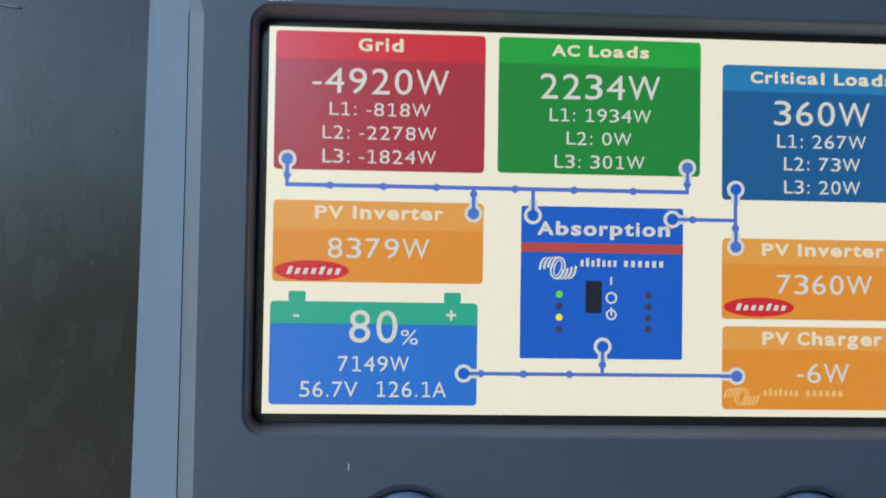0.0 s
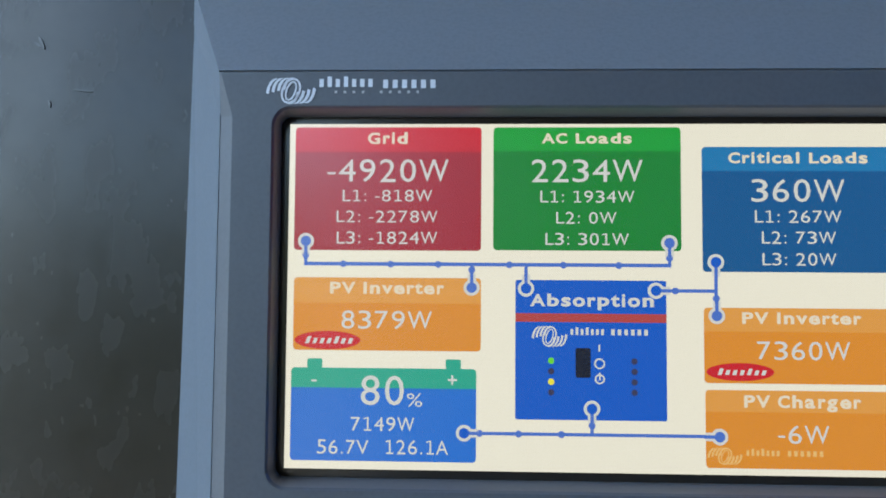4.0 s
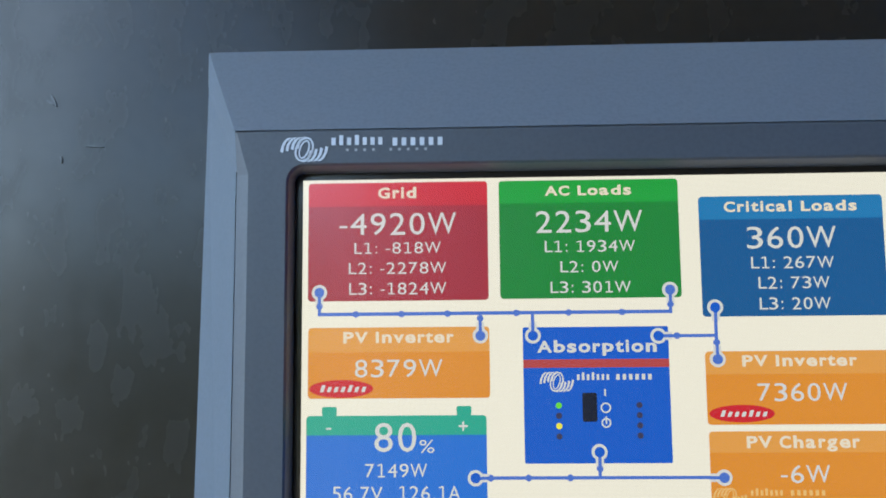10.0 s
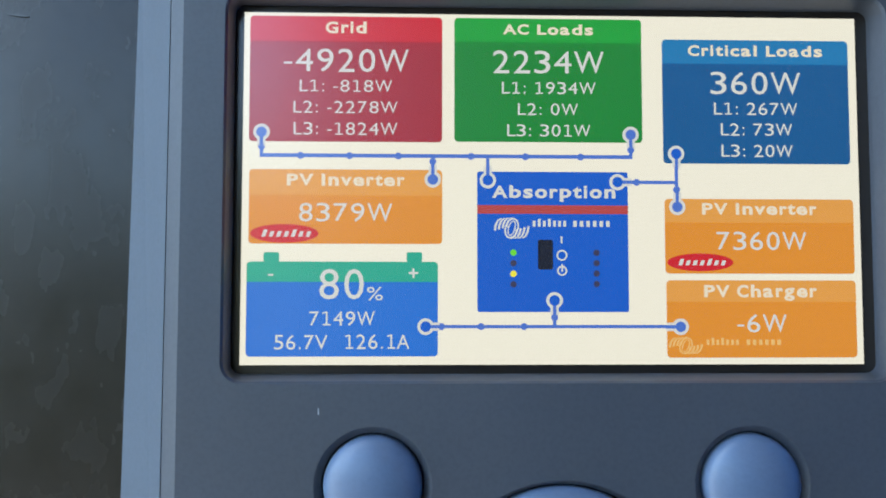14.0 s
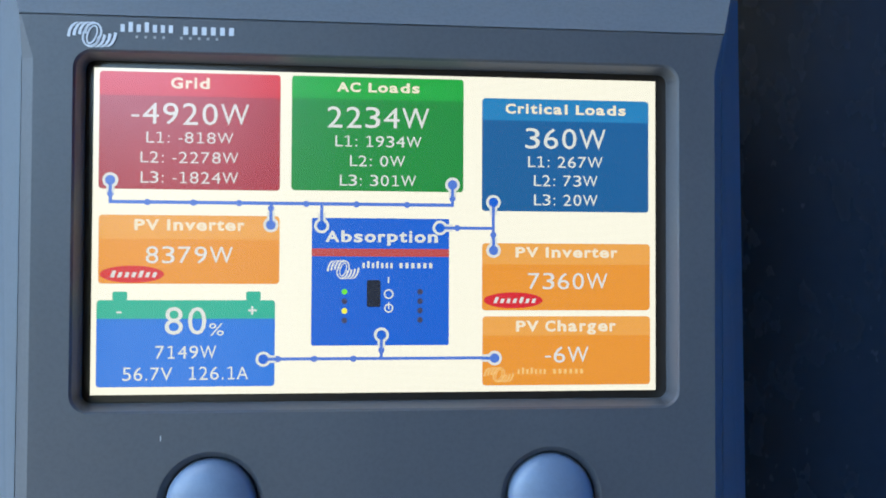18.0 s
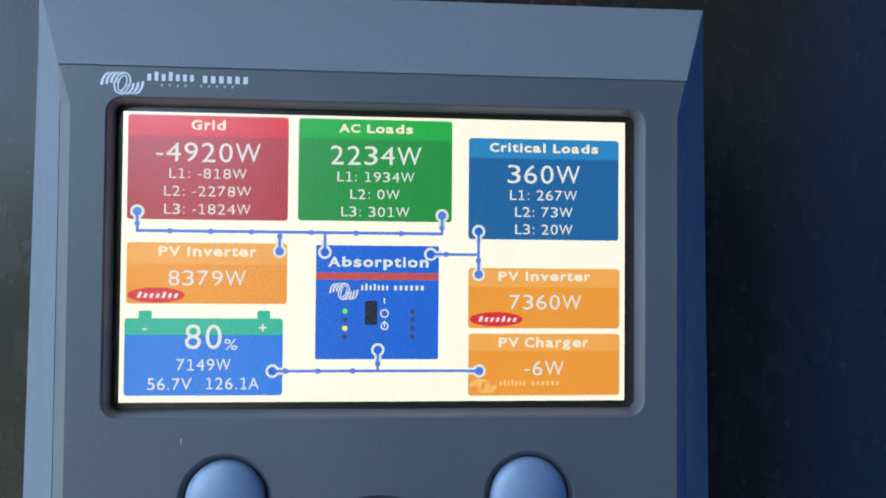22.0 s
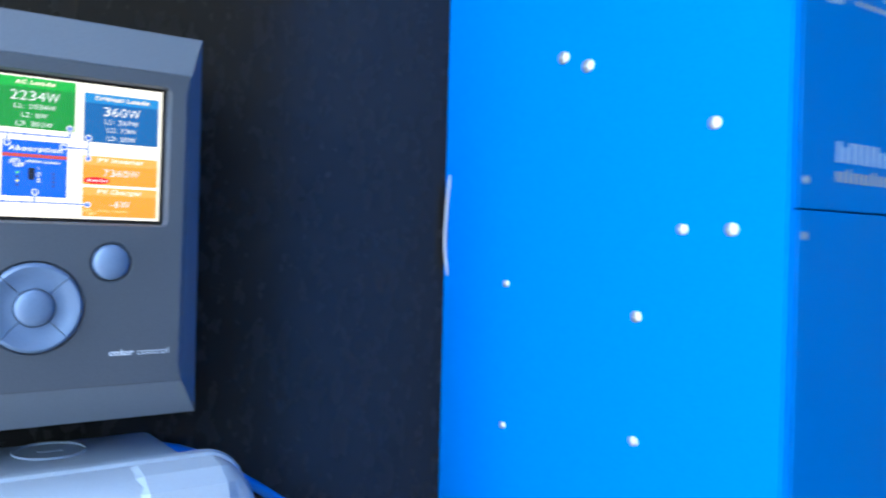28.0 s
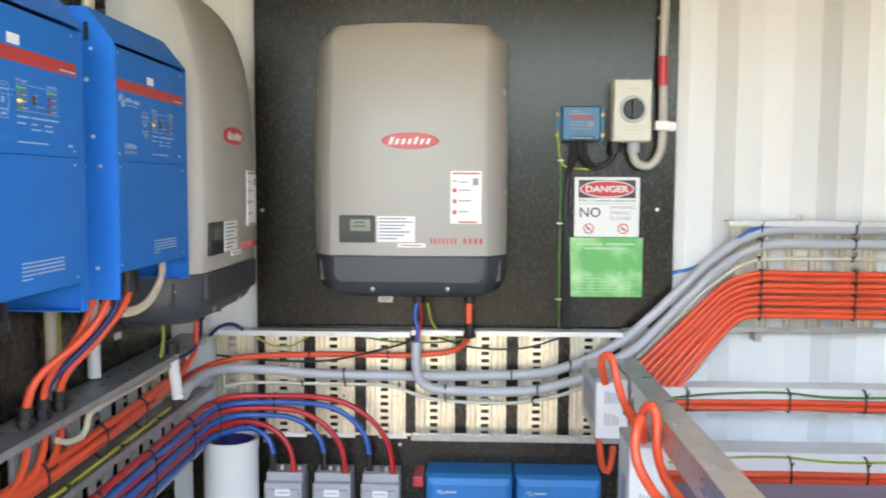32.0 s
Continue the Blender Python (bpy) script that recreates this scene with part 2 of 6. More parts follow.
BADGE = material("red_badge", (0.52, 0.030, 0.040), 0.32, grain=0.06)
PAPER = material("white_sticker", (0.80, 0.80, 0.78), 0.5, grain=0.08, grain_size=200)
INK = material("grey_ink", (0.30, 0.31, 0.33), 0.6, grain=0.1)
INK_BLACK = material("black_ink", (0.03, 0.03, 0.03), 0.5, grain=0.1)
INK_RED = material("red_ink", (0.60, 0.035, 0.035), 0.5, grain=0.1)
INK_RED_PALE = material("pale_red_ink", (0.56, 0.13, 0.12), 0.5, grain=0.1)
INK_DARK = material("dark_grey_ink", (0.09, 0.09, 0.10), 0.5, grain=0.1)
PRINT_SOFT = material("pale_blue_print", (0.33, 0.45, 0.62), 0.5, grain=0.1, grain_size=600)
FLEX = material("warm_grey_flexible_conduit", (0.50, 0.475, 0.42), 0.5, grain=0.1, stain=0.2, stain_size=12, tint=(0.42, 0.39, 0.34))
LCD = material("green_display", (0.115, 0.15, 0.095), 0.2, grain=0.1)
CREAM = material("cream_switch_plastic", (0.66, 0.64, 0.54), 0.4, grain=0.06, stain=0.1, stain_size=20, tint=(0.58, 0.56, 0.46))
SHEET_GREEN = material("green_printed_sheet", (0.10, 0.46, 0.13), 0.35, grain=0.05, stain=0.9, stain_size=14, tint=(0.50, 0.80, 0.42))
TEAL_BLUE = material("blue_charger_plastic", (0.02, 0.15, 0.30), 0.4, grain=0.1)
SMALL_BLUE = material("blue_coated_steel", (0.012, 0.20, 0.52), 0.5, spec=0.3, grain=0.1, stain=0.1, stain_size=8, tint=(0.02, 0.22, 0.54))
BREAKER = material("grey_breaker_plastic", (0.40, 0.41, 0.45), 0.45, grain=0.1, stain=0.15, stain_size=30, tint=(0.33, 0.34, 0.37))
MODULE = material("white_battery_case", (0.70, 0.71, 0.73), 0.4, grain=0.08, stain=0.1, stain_size=14, tint=(0.6, 0.61, 0.63))
BOX_GREY = material("light_grey_box_plastic", (0.31, 0.355, 0.41), 0.36, grain=0.1, grain_size=900, stain=0.12, stain_size=20, tint=(0.28, 0.32, 0.37), bump=0.05, bump_size=1200)
PURPLE = material("purple_grey_case", (0.25, 0.21, 0.31), 0.4, grain=0.1, stain=0.2, stain_size=10, tint=(0.22, 0.19, 0.26))

UI = {k: glowing("display_" + k, c, s) for k, c, s in (
    ("white", (255, 245, 224), 1.03), ("red_top", (214, 42, 54), 1.0), ("red", (172, 46, 58), 1.0), ("green_top", (46, 168, 62), 1.0),
    ("green", (38, 138, 54), 1.0), ("blue_top", (44, 128, 186), 1.0), ("blue", (30, 94, 152), 1.0), ("orange_top", (240, 166, 76), 1.0),
    ("orange", (236, 150, 48), 1.0), ("teal", (56, 176, 146), 1.0), ("battery", (46, 118, 218), 1.0), ("unit", (30, 96, 206), 1.0),
    ("band", (190, 74, 72), 1.0), ("line", (84, 120, 208), 1.0), ("text", (236, 232, 226), 0.92), ("heading", (248, 231, 204), 1.0),
    ("dark", (24, 28, 44), 1.0), ("led_green", (120, 224, 60), 1.0), ("led_yellow", (255, 240, 70), 1.0), ("led_off", (64, 62, 92), 1.0),
    ("oval", (214, 36, 46), 1.0), ("faint", (246, 196, 120), 1.0), ("tower", (182, 66, 76), 1.0))}
LAMP = {k: glowing("lamp_" + k, c, s, 0.3) for k, c, s in (("green", (70, 220, 60), 0.25), ("yellow", (170, 220, 40), 0.13), ("amber", (255, 190, 40), 0.7), ("red", (210, 40, 50), 0.12))}

# ---- mesh helpers ----
FACE_Y = Matrix(((1, 0, 0, 0), (0, 0, -1, 0), (0, 1, 0, 0), (0, 0, 0, 1)))  # drawn flat, then turned to face -y
FACE_X = Matrix(((0, 0, -1, 0), (-1, 0, 0, 0), (0, 1, 0, 0), (0, 0, 0, 1)))  # drawn flat, then turned to face -x


def part(name, bm, mat, parent=None, label="", smooth=False, at=None):
    me = bpy.data.meshes.new(name)
    bmesh.ops.recalc_face_normals(bm, faces=bm.faces)
    if smooth:
        for e in bm.edges:
            e.smooth = len(e.link_faces) == 2 and e.calc_face_angle(0) < 0.65
    bm.to_mesh(me)
    bm.free()
    me.materials.append(mat)
    if smooth:
        for poly in me.polygons:
            poly.use_smooth = True
    ob = new(name, me)
    if parent is not None:
        ob.parent = parent
    if at is not None:
        ob.matrix_basis = at
    if label:
        ob["label"] = label
    return ob


def empty(name, at, label, category, group="", kind=""):
    ob = new(name)
    ob.matrix_basis = at
    return tagged(ob, label, category, group, kind)


def box(bm, a, b, bevel=0.0, seg=2):
    a, b = Vector(a), Vector(b)
    lo = Vector(min(p, q) for p, q in zip(a, b))
    hi = Vector(max(p, q) for p, q in zip(a, b))
    made = bmesh.ops.create_cube(bm, size=1.0, matrix=Matrix.LocRotScale((lo + hi) / 2, None, hi - lo))
    if bevel:
        edges = list({e for v in made["verts"] for e in v.link_edges})
        bmesh.ops.bevel(bm, geom=edges, offset=bevel, segments=seg, affect="EDGES", profile=0.5)
    return bm


def block(name, a, b, mat, parent=None, bevel=0.001, label="", seg=2, at=None):
    return part(name, box(bmesh.new(), a, b, bevel, seg), mat, parent, label, at=at)


def rod(bm, a, b, r, sides=16, r2=None):
    a, b = Vector(a), Vector(b)
    turn = (b - a).to_track_quat("Z", "Y").to_matrix().to_4x4()
    bmesh.ops.create_cone(bm, cap_ends=True, segments=sides, radius1=r, radius2=r if r2 is None else r2, depth=(b - a).length, matrix=Matrix.Translation((a + b) / 2) @ turn)
    return bm


def round_rect(x0, y0, x1, y1, r, z=0.0, n=5):
    """Points of a rectangle with round corners, anticlockwise, at height z."""
    pts = []
    for cx, cy, a0 in ((x1 - r, y1 - r, 0), (x0 + r, y1 - r, 90), (x0 + r, y0 + r, 180), (x1 - r, y0 + r, 270)):
        for k in range(n + 1):
            a = radians(a0 + 90 * k / n)
            pts.append((cx + r * math.cos(a), cy + r * math.sin(a), z))
    return pts


def circle(cx, cy, r, z=0.0, n=40, ry=None):
    return [(cx + r * math.cos(2 * math.pi * k / n), cy + (ry or r) * math.sin(2 * math.pi * k / n), z) for k in range(n)]


def loft(bm, loops, cap=(True, True), closed=True):
    rows = [[bm.verts.new(p) for p in loop] for loop in loops]
    n = len(rows[0])
    for low, high in zip(rows, rows[1:]):
        for k in range(n if closed else n - 1):
            bm.faces.new((low[k], low[(k + 1) % n], high[(k + 1) % n], high[k]))
    if cap[0]:
        bm.faces.new(rows[0][::-1])
    if cap[1]:
        bm.faces.new(rows[-1])
    return bm


def plate(bm, x0, y0, x1, y1, z0, z1, r=0.0, n=5):
    if r <= 0:
        return box(bm, (x0, y0, z0), (x1, y1, z1))
    return loft(bm, [round_rect(x0, y0, x1, y1, r, z0, n), round_rect(x0, y0, x1, y1, r, z1, n)])


def disc(bm, cx, cy, r, z0, z1, n=24, ry=None):
    return loft(bm, [circle(cx, cy, r, z0, n, ry), circle(cx, cy, r, z1, n, ry)])


def hoop(bm, cx, cy, r0, r1, z0, z1, n=28):
    return loft(bm, [circle(cx, cy, r0, z0, n), circle(cx, cy, r1, z0, n), circle(cx, cy, r1, z1, n), circle(cx, cy, r0, z1, n), circle(cx, cy, r0, z0, n)], (False, False))


def smooth_path(pts, step):
    """Catmull-Rom through the points, sampled at about the given step."""
    pts = [Vector(p) for p in pts]
    ends = [2 * pts[0] - pts[1]] + pts + [2 * pts[-1] - pts[-2]]
    out = []
    for a, b, c, d in zip(ends, ends[1:], ends[2:], ends[3:]):
        n = max(2, int((c - b).length / step))
        for k in range(n):
            t = k / n
            out.append(0.5 * (2 * b + (c - a) * t + (2 * a - 5 * b + 4 * c - d) * t * t + (3 * b - a - 3 * c + d) * t ** 3))
    return out + [pts[-1]]


def tube_mesh(bm, pts, r, sides=10, step=0.02, rib=0.0):
    line = smooth_path(pts, step)
    side = None
    loops = []
    for k, p in enumerate(line):
        way = (line[min(k + 1, len(line) - 1)] - line[max(k - 1, 0)]).normalized()
        if side is None:
            side = way.orthogonal().normalized()
        side = (side - way * side.dot(way)).normalized()
        up = way.cross(side)
        rr = r * (1 + rib * (k % 2))
        loops.append([p + rr * (math.cos(a) * side + math.sin(a) * up) for a in (2 * math.pi * j / sides for j in range(sides))])
    return loft(bm, loops)


def cable(name, pts, r, mat, label, category="cable", group="", step=0.02, sides=10, rib=0.0):
    ob = part(name, tube_mesh(bmesh.new(), pts, r, sides, step, rib), mat, smooth=True)
    return tagged(ob, label, category, group)


def letters(text, bold=0.0):
    """The outline of a line of text as a flat bmesh in the built-in font, with its box."""
    cu = bpy.data.curves.new("letters", "FONT")
    cu.body, cu.size, cu.offset, cu.resolution_u = text, 1.0, bold, 3
    ob = bpy.data.objects.new("letters", cu)
    scene.collection.objects.link(ob)
    bpy.context.view_layer.update()
    me = bpy.data.meshes.new_from_object(ob.evaluated_get(bpy.context.evaluated_depsgraph_get()))
    bm = bmesh.new()
    bm.from_mesh(me)
    bpy.data.objects.remove(ob)
    bpy.data.curves.remove(cu)
    bpy.data.meshes.remove(me)
    xs, ys = [v.co.x for v in bm.verts], [v.co.y for v in bm.verts]
    return bm, (min(xs), min(ys), max(xs), max(ys))


# humanist sans proportions in 1/2048 of the type size: left edge, right edge, advance
REGULAR = {"1": (225, 1114, 1303), "4": (100, 1188, 1303), "W": (68, 1957, 2025), "L": (201, 1130, 1141), "A": (16, 1384, 1401), "V": (16, 1384, 1401), "-": (100, 639, 739), ":": (240, 451, 690), ".": (219, 430, 651), "%": (112, 1833, 1946), " ": (0, 0, 651)}
BOLD = {"A": (10, 1575, 1585), "C": (102, 1411, 1503), "G": (102, 1520, 1681), "I": (188, 573, 762), "L": (188, 1262, 1305), "P": (188, 1421, 1501), "V": (10, 1575, 1585), "a": (88, 1223, 1382), "b": (172, 1362, 1466), "c": (78, 1100, 1214), "d": (104, 1294, 1466), "e": (78, 1311, 1389), "g": (104, 1294, 1466), "h": (172, 1298, 1458), "i": (172, 530, 702), "l": (172, 530, 702), "n": (172, 1298, 1458), "o": (78, 1329, 1407), "p": (172, 1362, 1466), "r": (172, 1004, 1010), "s": (111, 1096, 1219), "t": (55, 948, 979), "v": (33, 1303, 1335), " ": (0, 0, 713)}


def glyph_height(ch):
    """Foot and head of a glyph in 1/2048 of the type size."""
    if ch in "gp":
        return -426, 1147
    if ch in "acemnorsuvwxz":
        return -29 if ch in "aceos" else 0, 1147 if ch not in "vwxz" else 1120
    if ch in "bdfhkli":
        return 0, 1556
    return {"t": (0, 1434), "-": (480, 644), ":": (0, 1074), ".": (0, 254)}.get(ch, (-29, 1520) if ch in "0235689CGOSQ%" else (0, 1493))


def set_text(text, x0, y0, x1, y1, z, mat, parent, name, at, bold=0.0):
    """A line of text set glyph by glyph in the built-in font, filling the box x0..x1, y0..y1."""
    table = BOLD if bold else REGULAR
    bm, pen, spots = bmesh.new(), 0, []
    for ch in text:
        lo, hi, adv = table.get(ch, (140, 1165, 1303))
        if ch != " ":
            spots.append((ch, pen + lo, pen + hi, *glyph_height(ch)))
        pen += adv
    left, right = min(g[1] for g in spots), max(g[2] for g in spots)
    foot, head = min(g[3] for g in spots), max(g[4] for g in spots)
    sx, sy = (x1 - x0) / (right - left), (y1 - y0) / (head - foot)
    for ch, gl, gr, gf, gh in spots:
        if ch == "1":  # stem, foot and flag
            w, h = gr - gl, gh - gf
            for loop in (((0.06, 0), (1, 0), (1, 0.11), (0.06, 0.11)), ((0.42, 0.11), (0.64, 0.11), (0.64, 1), (0.42, 1)), ((0, 0.82), (0.42, 0.89), (0.42, 1), (0, 0.92))):
                bm.faces.new([bm.verts.new((x0 + (gl + u * w - left) * sx, y0 + (gf + v * h - foot) * sy, z)) for u, v in loop])
            continue
        one, (a, b, c, d) = letters(ch, bold)
        table_of = {}
        for v in one.verts:
            px = gl + (v.co.x - a) / (c - a) * (gr - gl)
            py = gf + (v.co.y - b) / (d - b) * (gh - gf)
            table_of[v] = bm.verts.new((x0 + (px - left) * sx, y0 + (py - foot) * sy, z))
        for f in one.faces:
            bm.faces.new([table_of[v] for v in f.verts])
        one.free()
    return part(name, bm, mat, parent, at=at)


def text_in(text, x0, y0, x1, y1, z, mat, parent, name="lettering", at=FACE_Y, bold=0.0):
    """Text scaled to fill the box x0..x1, y0..y1 of a plane (y up)."""
    bm, (a, b, c, d) = letters(text, bold)
    sx, sy = (x1 - x0) / (c - a), (y1 - y0) / (d - b)
    for v in bm.verts:
        v.co = Vector((x0 + (v.co.x - a) * sx, y0 + (v.co.y - b) * sy, z))
    return part(name, bm, mat, parent, at=at)


def bars(rects, z0, z1, mat, parent, name="print_bar", at=FACE_Y):
    for x0, y0, x1, y1 in rects:
        part(name, plate(bmesh.new(), x0, y0, x1, y1, z0, z1), mat, parent, at=at)


def emblem(bm, x0, y0, w, h, z0, z1):
    """A plain coil shape: curved strokes on either side of a slanted oval ring."""
    def stroke(k, turned):
        rows = []
        for s in (0.0, 0.3, 0.6, 0.85, 1.0):
            x = 0.115 * k + 0.04 * s + 0.16 * s * s
            y = 0.40 + 0.05 * k + (0.58 - 0.04 * k) * (1 - (1 - s) ** 1.6)
            t = 0.062 * (1 - 0.3 * s)
            rows.append([(x - t / 2, y + t * 0.3), (x + t / 2, y - t * 0.3)])
        for (a, b), (c, d) in zip(rows, rows[1:]):
            loop = [(1 - p, 1 - r) if turned else (p, r) for p, r in (a, b, d, c)]
            loft(bm, [[(x0 + w * p, y0 + h * r, z) for p, r in loop] for z in (z0, z1)])
    for k in range(4):
        stroke(k, False), stroke(k, True)
    n = 28

    def oval(a, b, z):
        return [(x0 + w * (0.5 + a * math.cos(t) + 0.05 * math.sin(t)), y0 + h * (0.5 + b * math.sin(t)), z) for t in (2 * math.pi * k / n for k in range(n))]
    for a, b, e in ((0.21, 0.50, 0.045), (0.115, 0.38, 0.035)):
        loft(bm, [oval(a - e, b - e * 1.6, z0), oval(a, b, z0), oval(a, b, z1), oval(a - e, b - e * 1.6, z1), oval(a - e, b - e * 1.6, z0)], (False, False))
    return bm


def screw_mesh(bm, p, way, r):
    """A pan-head screw with a cross slot, at p, its head along way."""
    p, way = Vector(p), Vector(way)
    turn = Matrix.Translation(p) @ way.to_track_quat("Z", "Y").to_matrix().to_4x4()
    rows = [[turn @ Vector(q) for q in circle(0, 0, rr, z, 14)] for rr, z in ((r, 0), (r, r * 0.2), (r * 0.84, r * 0.36), (r * 0.55, r * 0.44), (r * 0.22, r * 0.46), (r * 0.2, r * 0.2))]
    loft(bm, rows)
    return bm


def screw(p, way, r, parent, mat=STEEL):
    return part("screw", screw_mesh(bmesh.new(), p, way, r), mat, parent, smooth=True)


def letter_bars(x0, y0, x1, y1, n, z0, z1, mat, parent, at=FACE_Y, tall=(), slant=0.0):
    """A word of n letters as plain bars of its size."""
    bm = bmesh.new()
    step = (x1 - x0) / n
    for k in range(n):
        top = y1 if k in tall else y0 + (y1 - y0) * 0.76
        a, b, lean = x0 + step * (k + 0.2), x0 + step * (k + 0.72), slant * (top - y0)
        loft(bm, [[(a, y0, z), (b, y0, z), (b + lean, top, z), (a + lean, top, z)] for z in (z0, z1)])
    return part("print_bar", bm, mat, parent, at=at)

# ---- the container: floor, walls, ceiling, boards ----
X0, X1, YL, YR, TOP = -0.38, 2.13, 0.062, -2.29, 2.42


def corrugated(name, length, height, mat, label, at, pitch=0.28, depth=0.032):
    """A container wall in local x (length) and z, its folds going back along +y, 3 mm thick steel with a closed back."""
    bm = bmesh.new()
    line, x = [], 0.0
    while x < length:
        for dx, y in ((0.0, 0.0), (0.072, 0.0), (0.14, depth), (0.212, depth)):
            if x + dx < length:
                line.append((x + dx, y))
        x += pitch
    line.append((length, line[-1][1]))
    ring = line + [(length, depth + 0.01), (0.0, depth + 0.01)]
    loft(bm, [[(px, py, z) for px, py in ring] for z in (0.0, height)])
    return tagged(part(name, bm, mat, at=at), label, "wall", kind="structure")


ground = part("ground", box(bmesh.new(), (-900, -900, -1.0), (900, 900, -0.16)), DIRT)
tagged(ground, "dry earth with sparse grass outside the container", "ground", kind="structure")
# unseen dark banks, added to block low sky and ground in the boards' reflections
for a, b in (((-6.8, -8.0, -0.16), (-5.9, 5.0, 2.35)), ((-6.8, -9.0, -0.16), (6.0, -8.02, 2.75))):
    tagged(block("backdrop", a, b, DARK_BANK, bevel=0.25), "unseen dark green bank added outside to darken low reflections", "backdrop", kind="structure")
tagged(block("floor", (X0, YR - 0.05, -0.16), (X1 + 0.06, YL + 0.05, 0.0), FLOOR_BOUNCE, bevel=0), "unseen container floor, grey for cooler bounced light", "floor", kind="structure")
tagged(block("ceiling", (X0, YR - 0.05, TOP), (X1 + 0.06, YL + 0.05, TOP + 0.05), CEILING_BOUNCE, bevel=0), "unseen container ceiling, coloured warm for yellow bounced light", "ceiling", kind="structure")
corrugated("wall_east", YL - YR, TOP, WHITE_STEEL, "white corrugated steel end wall", Matrix.Translation((X1, YL, 0)) @ Matrix.Rotation(radians(-90), 4, "Z"))
corrugated("wall_north", X1 - X0 + 0.055, TOP, WHITE_STEEL, "white corrugated steel long wall behind dark boards", Matrix.Translation((X0, YL, 0)))
corrugated("wall_south", X1 - X0, TOP, WHITE_STEEL, "white corrugated steel long wall", Matrix.Translation((X1, YR, 0)) @ Matrix.Rotation(radians(180), 4, "Z"))
# the doorway end: posts and header round the open doors
tagged(block("wall_west_header", (X0, YR, 2.25), (X0 + 0.06, YL, TOP), WHITE_STEEL, bevel=0.004), "white steel header over the open doors", "wall", kind="structure")
tagged(block("wall_west_post", (X0, YR, 0), (X0 + 0.06, YR + 0.10, 2.25), WHITE_STEEL, bevel=0.004), "white steel door post", "wall", kind="structure")
tagged(block("wall_west_post_2", (X0, YL - 0.10, 0), (X0 + 0.06, YL, 2.25), WHITE_STEEL, bevel=0.004), "white steel door post", "wall", kind="structure")

BOARD_Y, BOARD_X = 0.050, 2.115
long_board = tagged(block("wall_board_long", (-0.315, BOARD_Y, 0.12), (1.985, BOARD_Y + 0.012, 2.28), FILM_PLY, bevel=0.0015), "dark brown film-faced plywood board with scuffs", "wall board", kind="structure")
end_board = tagged(block("wall_board_end", (BOARD_X, -1.302, 1.056), (BOARD_X + 0.014, -0.147, 2.28), FILM_PLY, bevel=0.0015), "dark brown film-faced plywood board on end wall", "wall board", kind="structure")
low_board = tagged(block("wall_board_end_low", (BOARD_X, -1.166, 0.12), (BOARD_X + 0.014, -0.147, 1.0545), FILM_PLY, bevel=0.0015), "dark brown film-faced plywood board behind trays", "wall board", kind="structure")
for y, z in ((-0.165, 1.376), (-1.256, 1.384), (-0.165, 0.72), (-0.55, 0.715), (-1.25, 1.9)):
    screw((BOARD_X, y, z), (-1, 0, 0), 0.0055, end_board if z > 1.05 else low_board)

tagged(block("wall_board_corner", (BOARD_X - 0.001, -0.1465, 0.12), (BOARD_X + 0.012, 0.045, 0.738), FILM_PLY, bevel=0.0015), "dark brown film-faced plywood board low in corner", "wall board", kind="structure")
# unseen dark board, added to cut bounce and reflections off the white wall
tagged(block("wall_board_south", (-0.315, YR, 0.12), (2.0, YR + 0.012, 2.28), FILM_PLY, bevel=0.0015), "unseen dark brown board added opposite to cut bounced light", "wall board", kind="structure")

# ---- the control panel on the long board ----
panel = empty("control_panel", pose(0, -0.0235, 1.5, 2.2), "grey wall-mounted energy control panel with lit colour display", "control panel")
# tapered housing, from the wall to the ridge round the fascia; the ridge dips along the sides
def hip_ring(left, right, wide, lo, hi, hip, y_end, y_side):
    """Eight corners anticlockwise seen from the room; wide is how much broader the lower corners are."""
    return [Vector(p) for p in ((-left - wide, y_end, lo), (right + wide, y_end, lo), (right + wide, y_side, lo + hip), (right, y_side, hi - hip), (right, y_end, hi), (-left, y_end, hi), (-left, y_side, hi - hip), (-left - wide, y_side, lo + hip))]


D = 0.0042  # height of the fascia over the display
RIDGE = hip_ring(0.0579, 0.0583, 0.0002, -0.0947, 0.0343, 0.0068, -D + 0.0003, -0.0026)
bm = bmesh.new()
loft(bm, [hip_ring(0.0675, 0.0679, 0.0020, -0.1122, 0.0534, 0.0068, 0.0735, 0.0735), hip_ring(0.0675, 0.0679, 0.0020, -0.1122, 0.0534, 0.0068, 0.0115, 0.0115), RIDGE, [v * 0.996 + Vector((0, 0.006, 0)) for v in RIDGE]])
# cable recess in the lower slope: upright back, deepest under the fascia
bm.normal_update()
slope = next(f for f in bm.faces if all(v.co.z < -0.094 for v in f.verts) and min(v.co.y for v in f.verts) < -0.003 and max(v.co.y for v in f.verts) > 0.011 and max(v.co.y for v in f.verts) < 0.02)
corner = sorted(slope.verts, key=lambda v: (v.co.z, v.co.x))
low_l, low_r, top_l, top_r = corner
bmesh.ops.delete(bm, geom=[slope], context="FACES_ONLY")


def on_slope(x, f):
    p = low_l.co.lerp(top_l.co, f)
    return Vector((x, p.y, p.z))


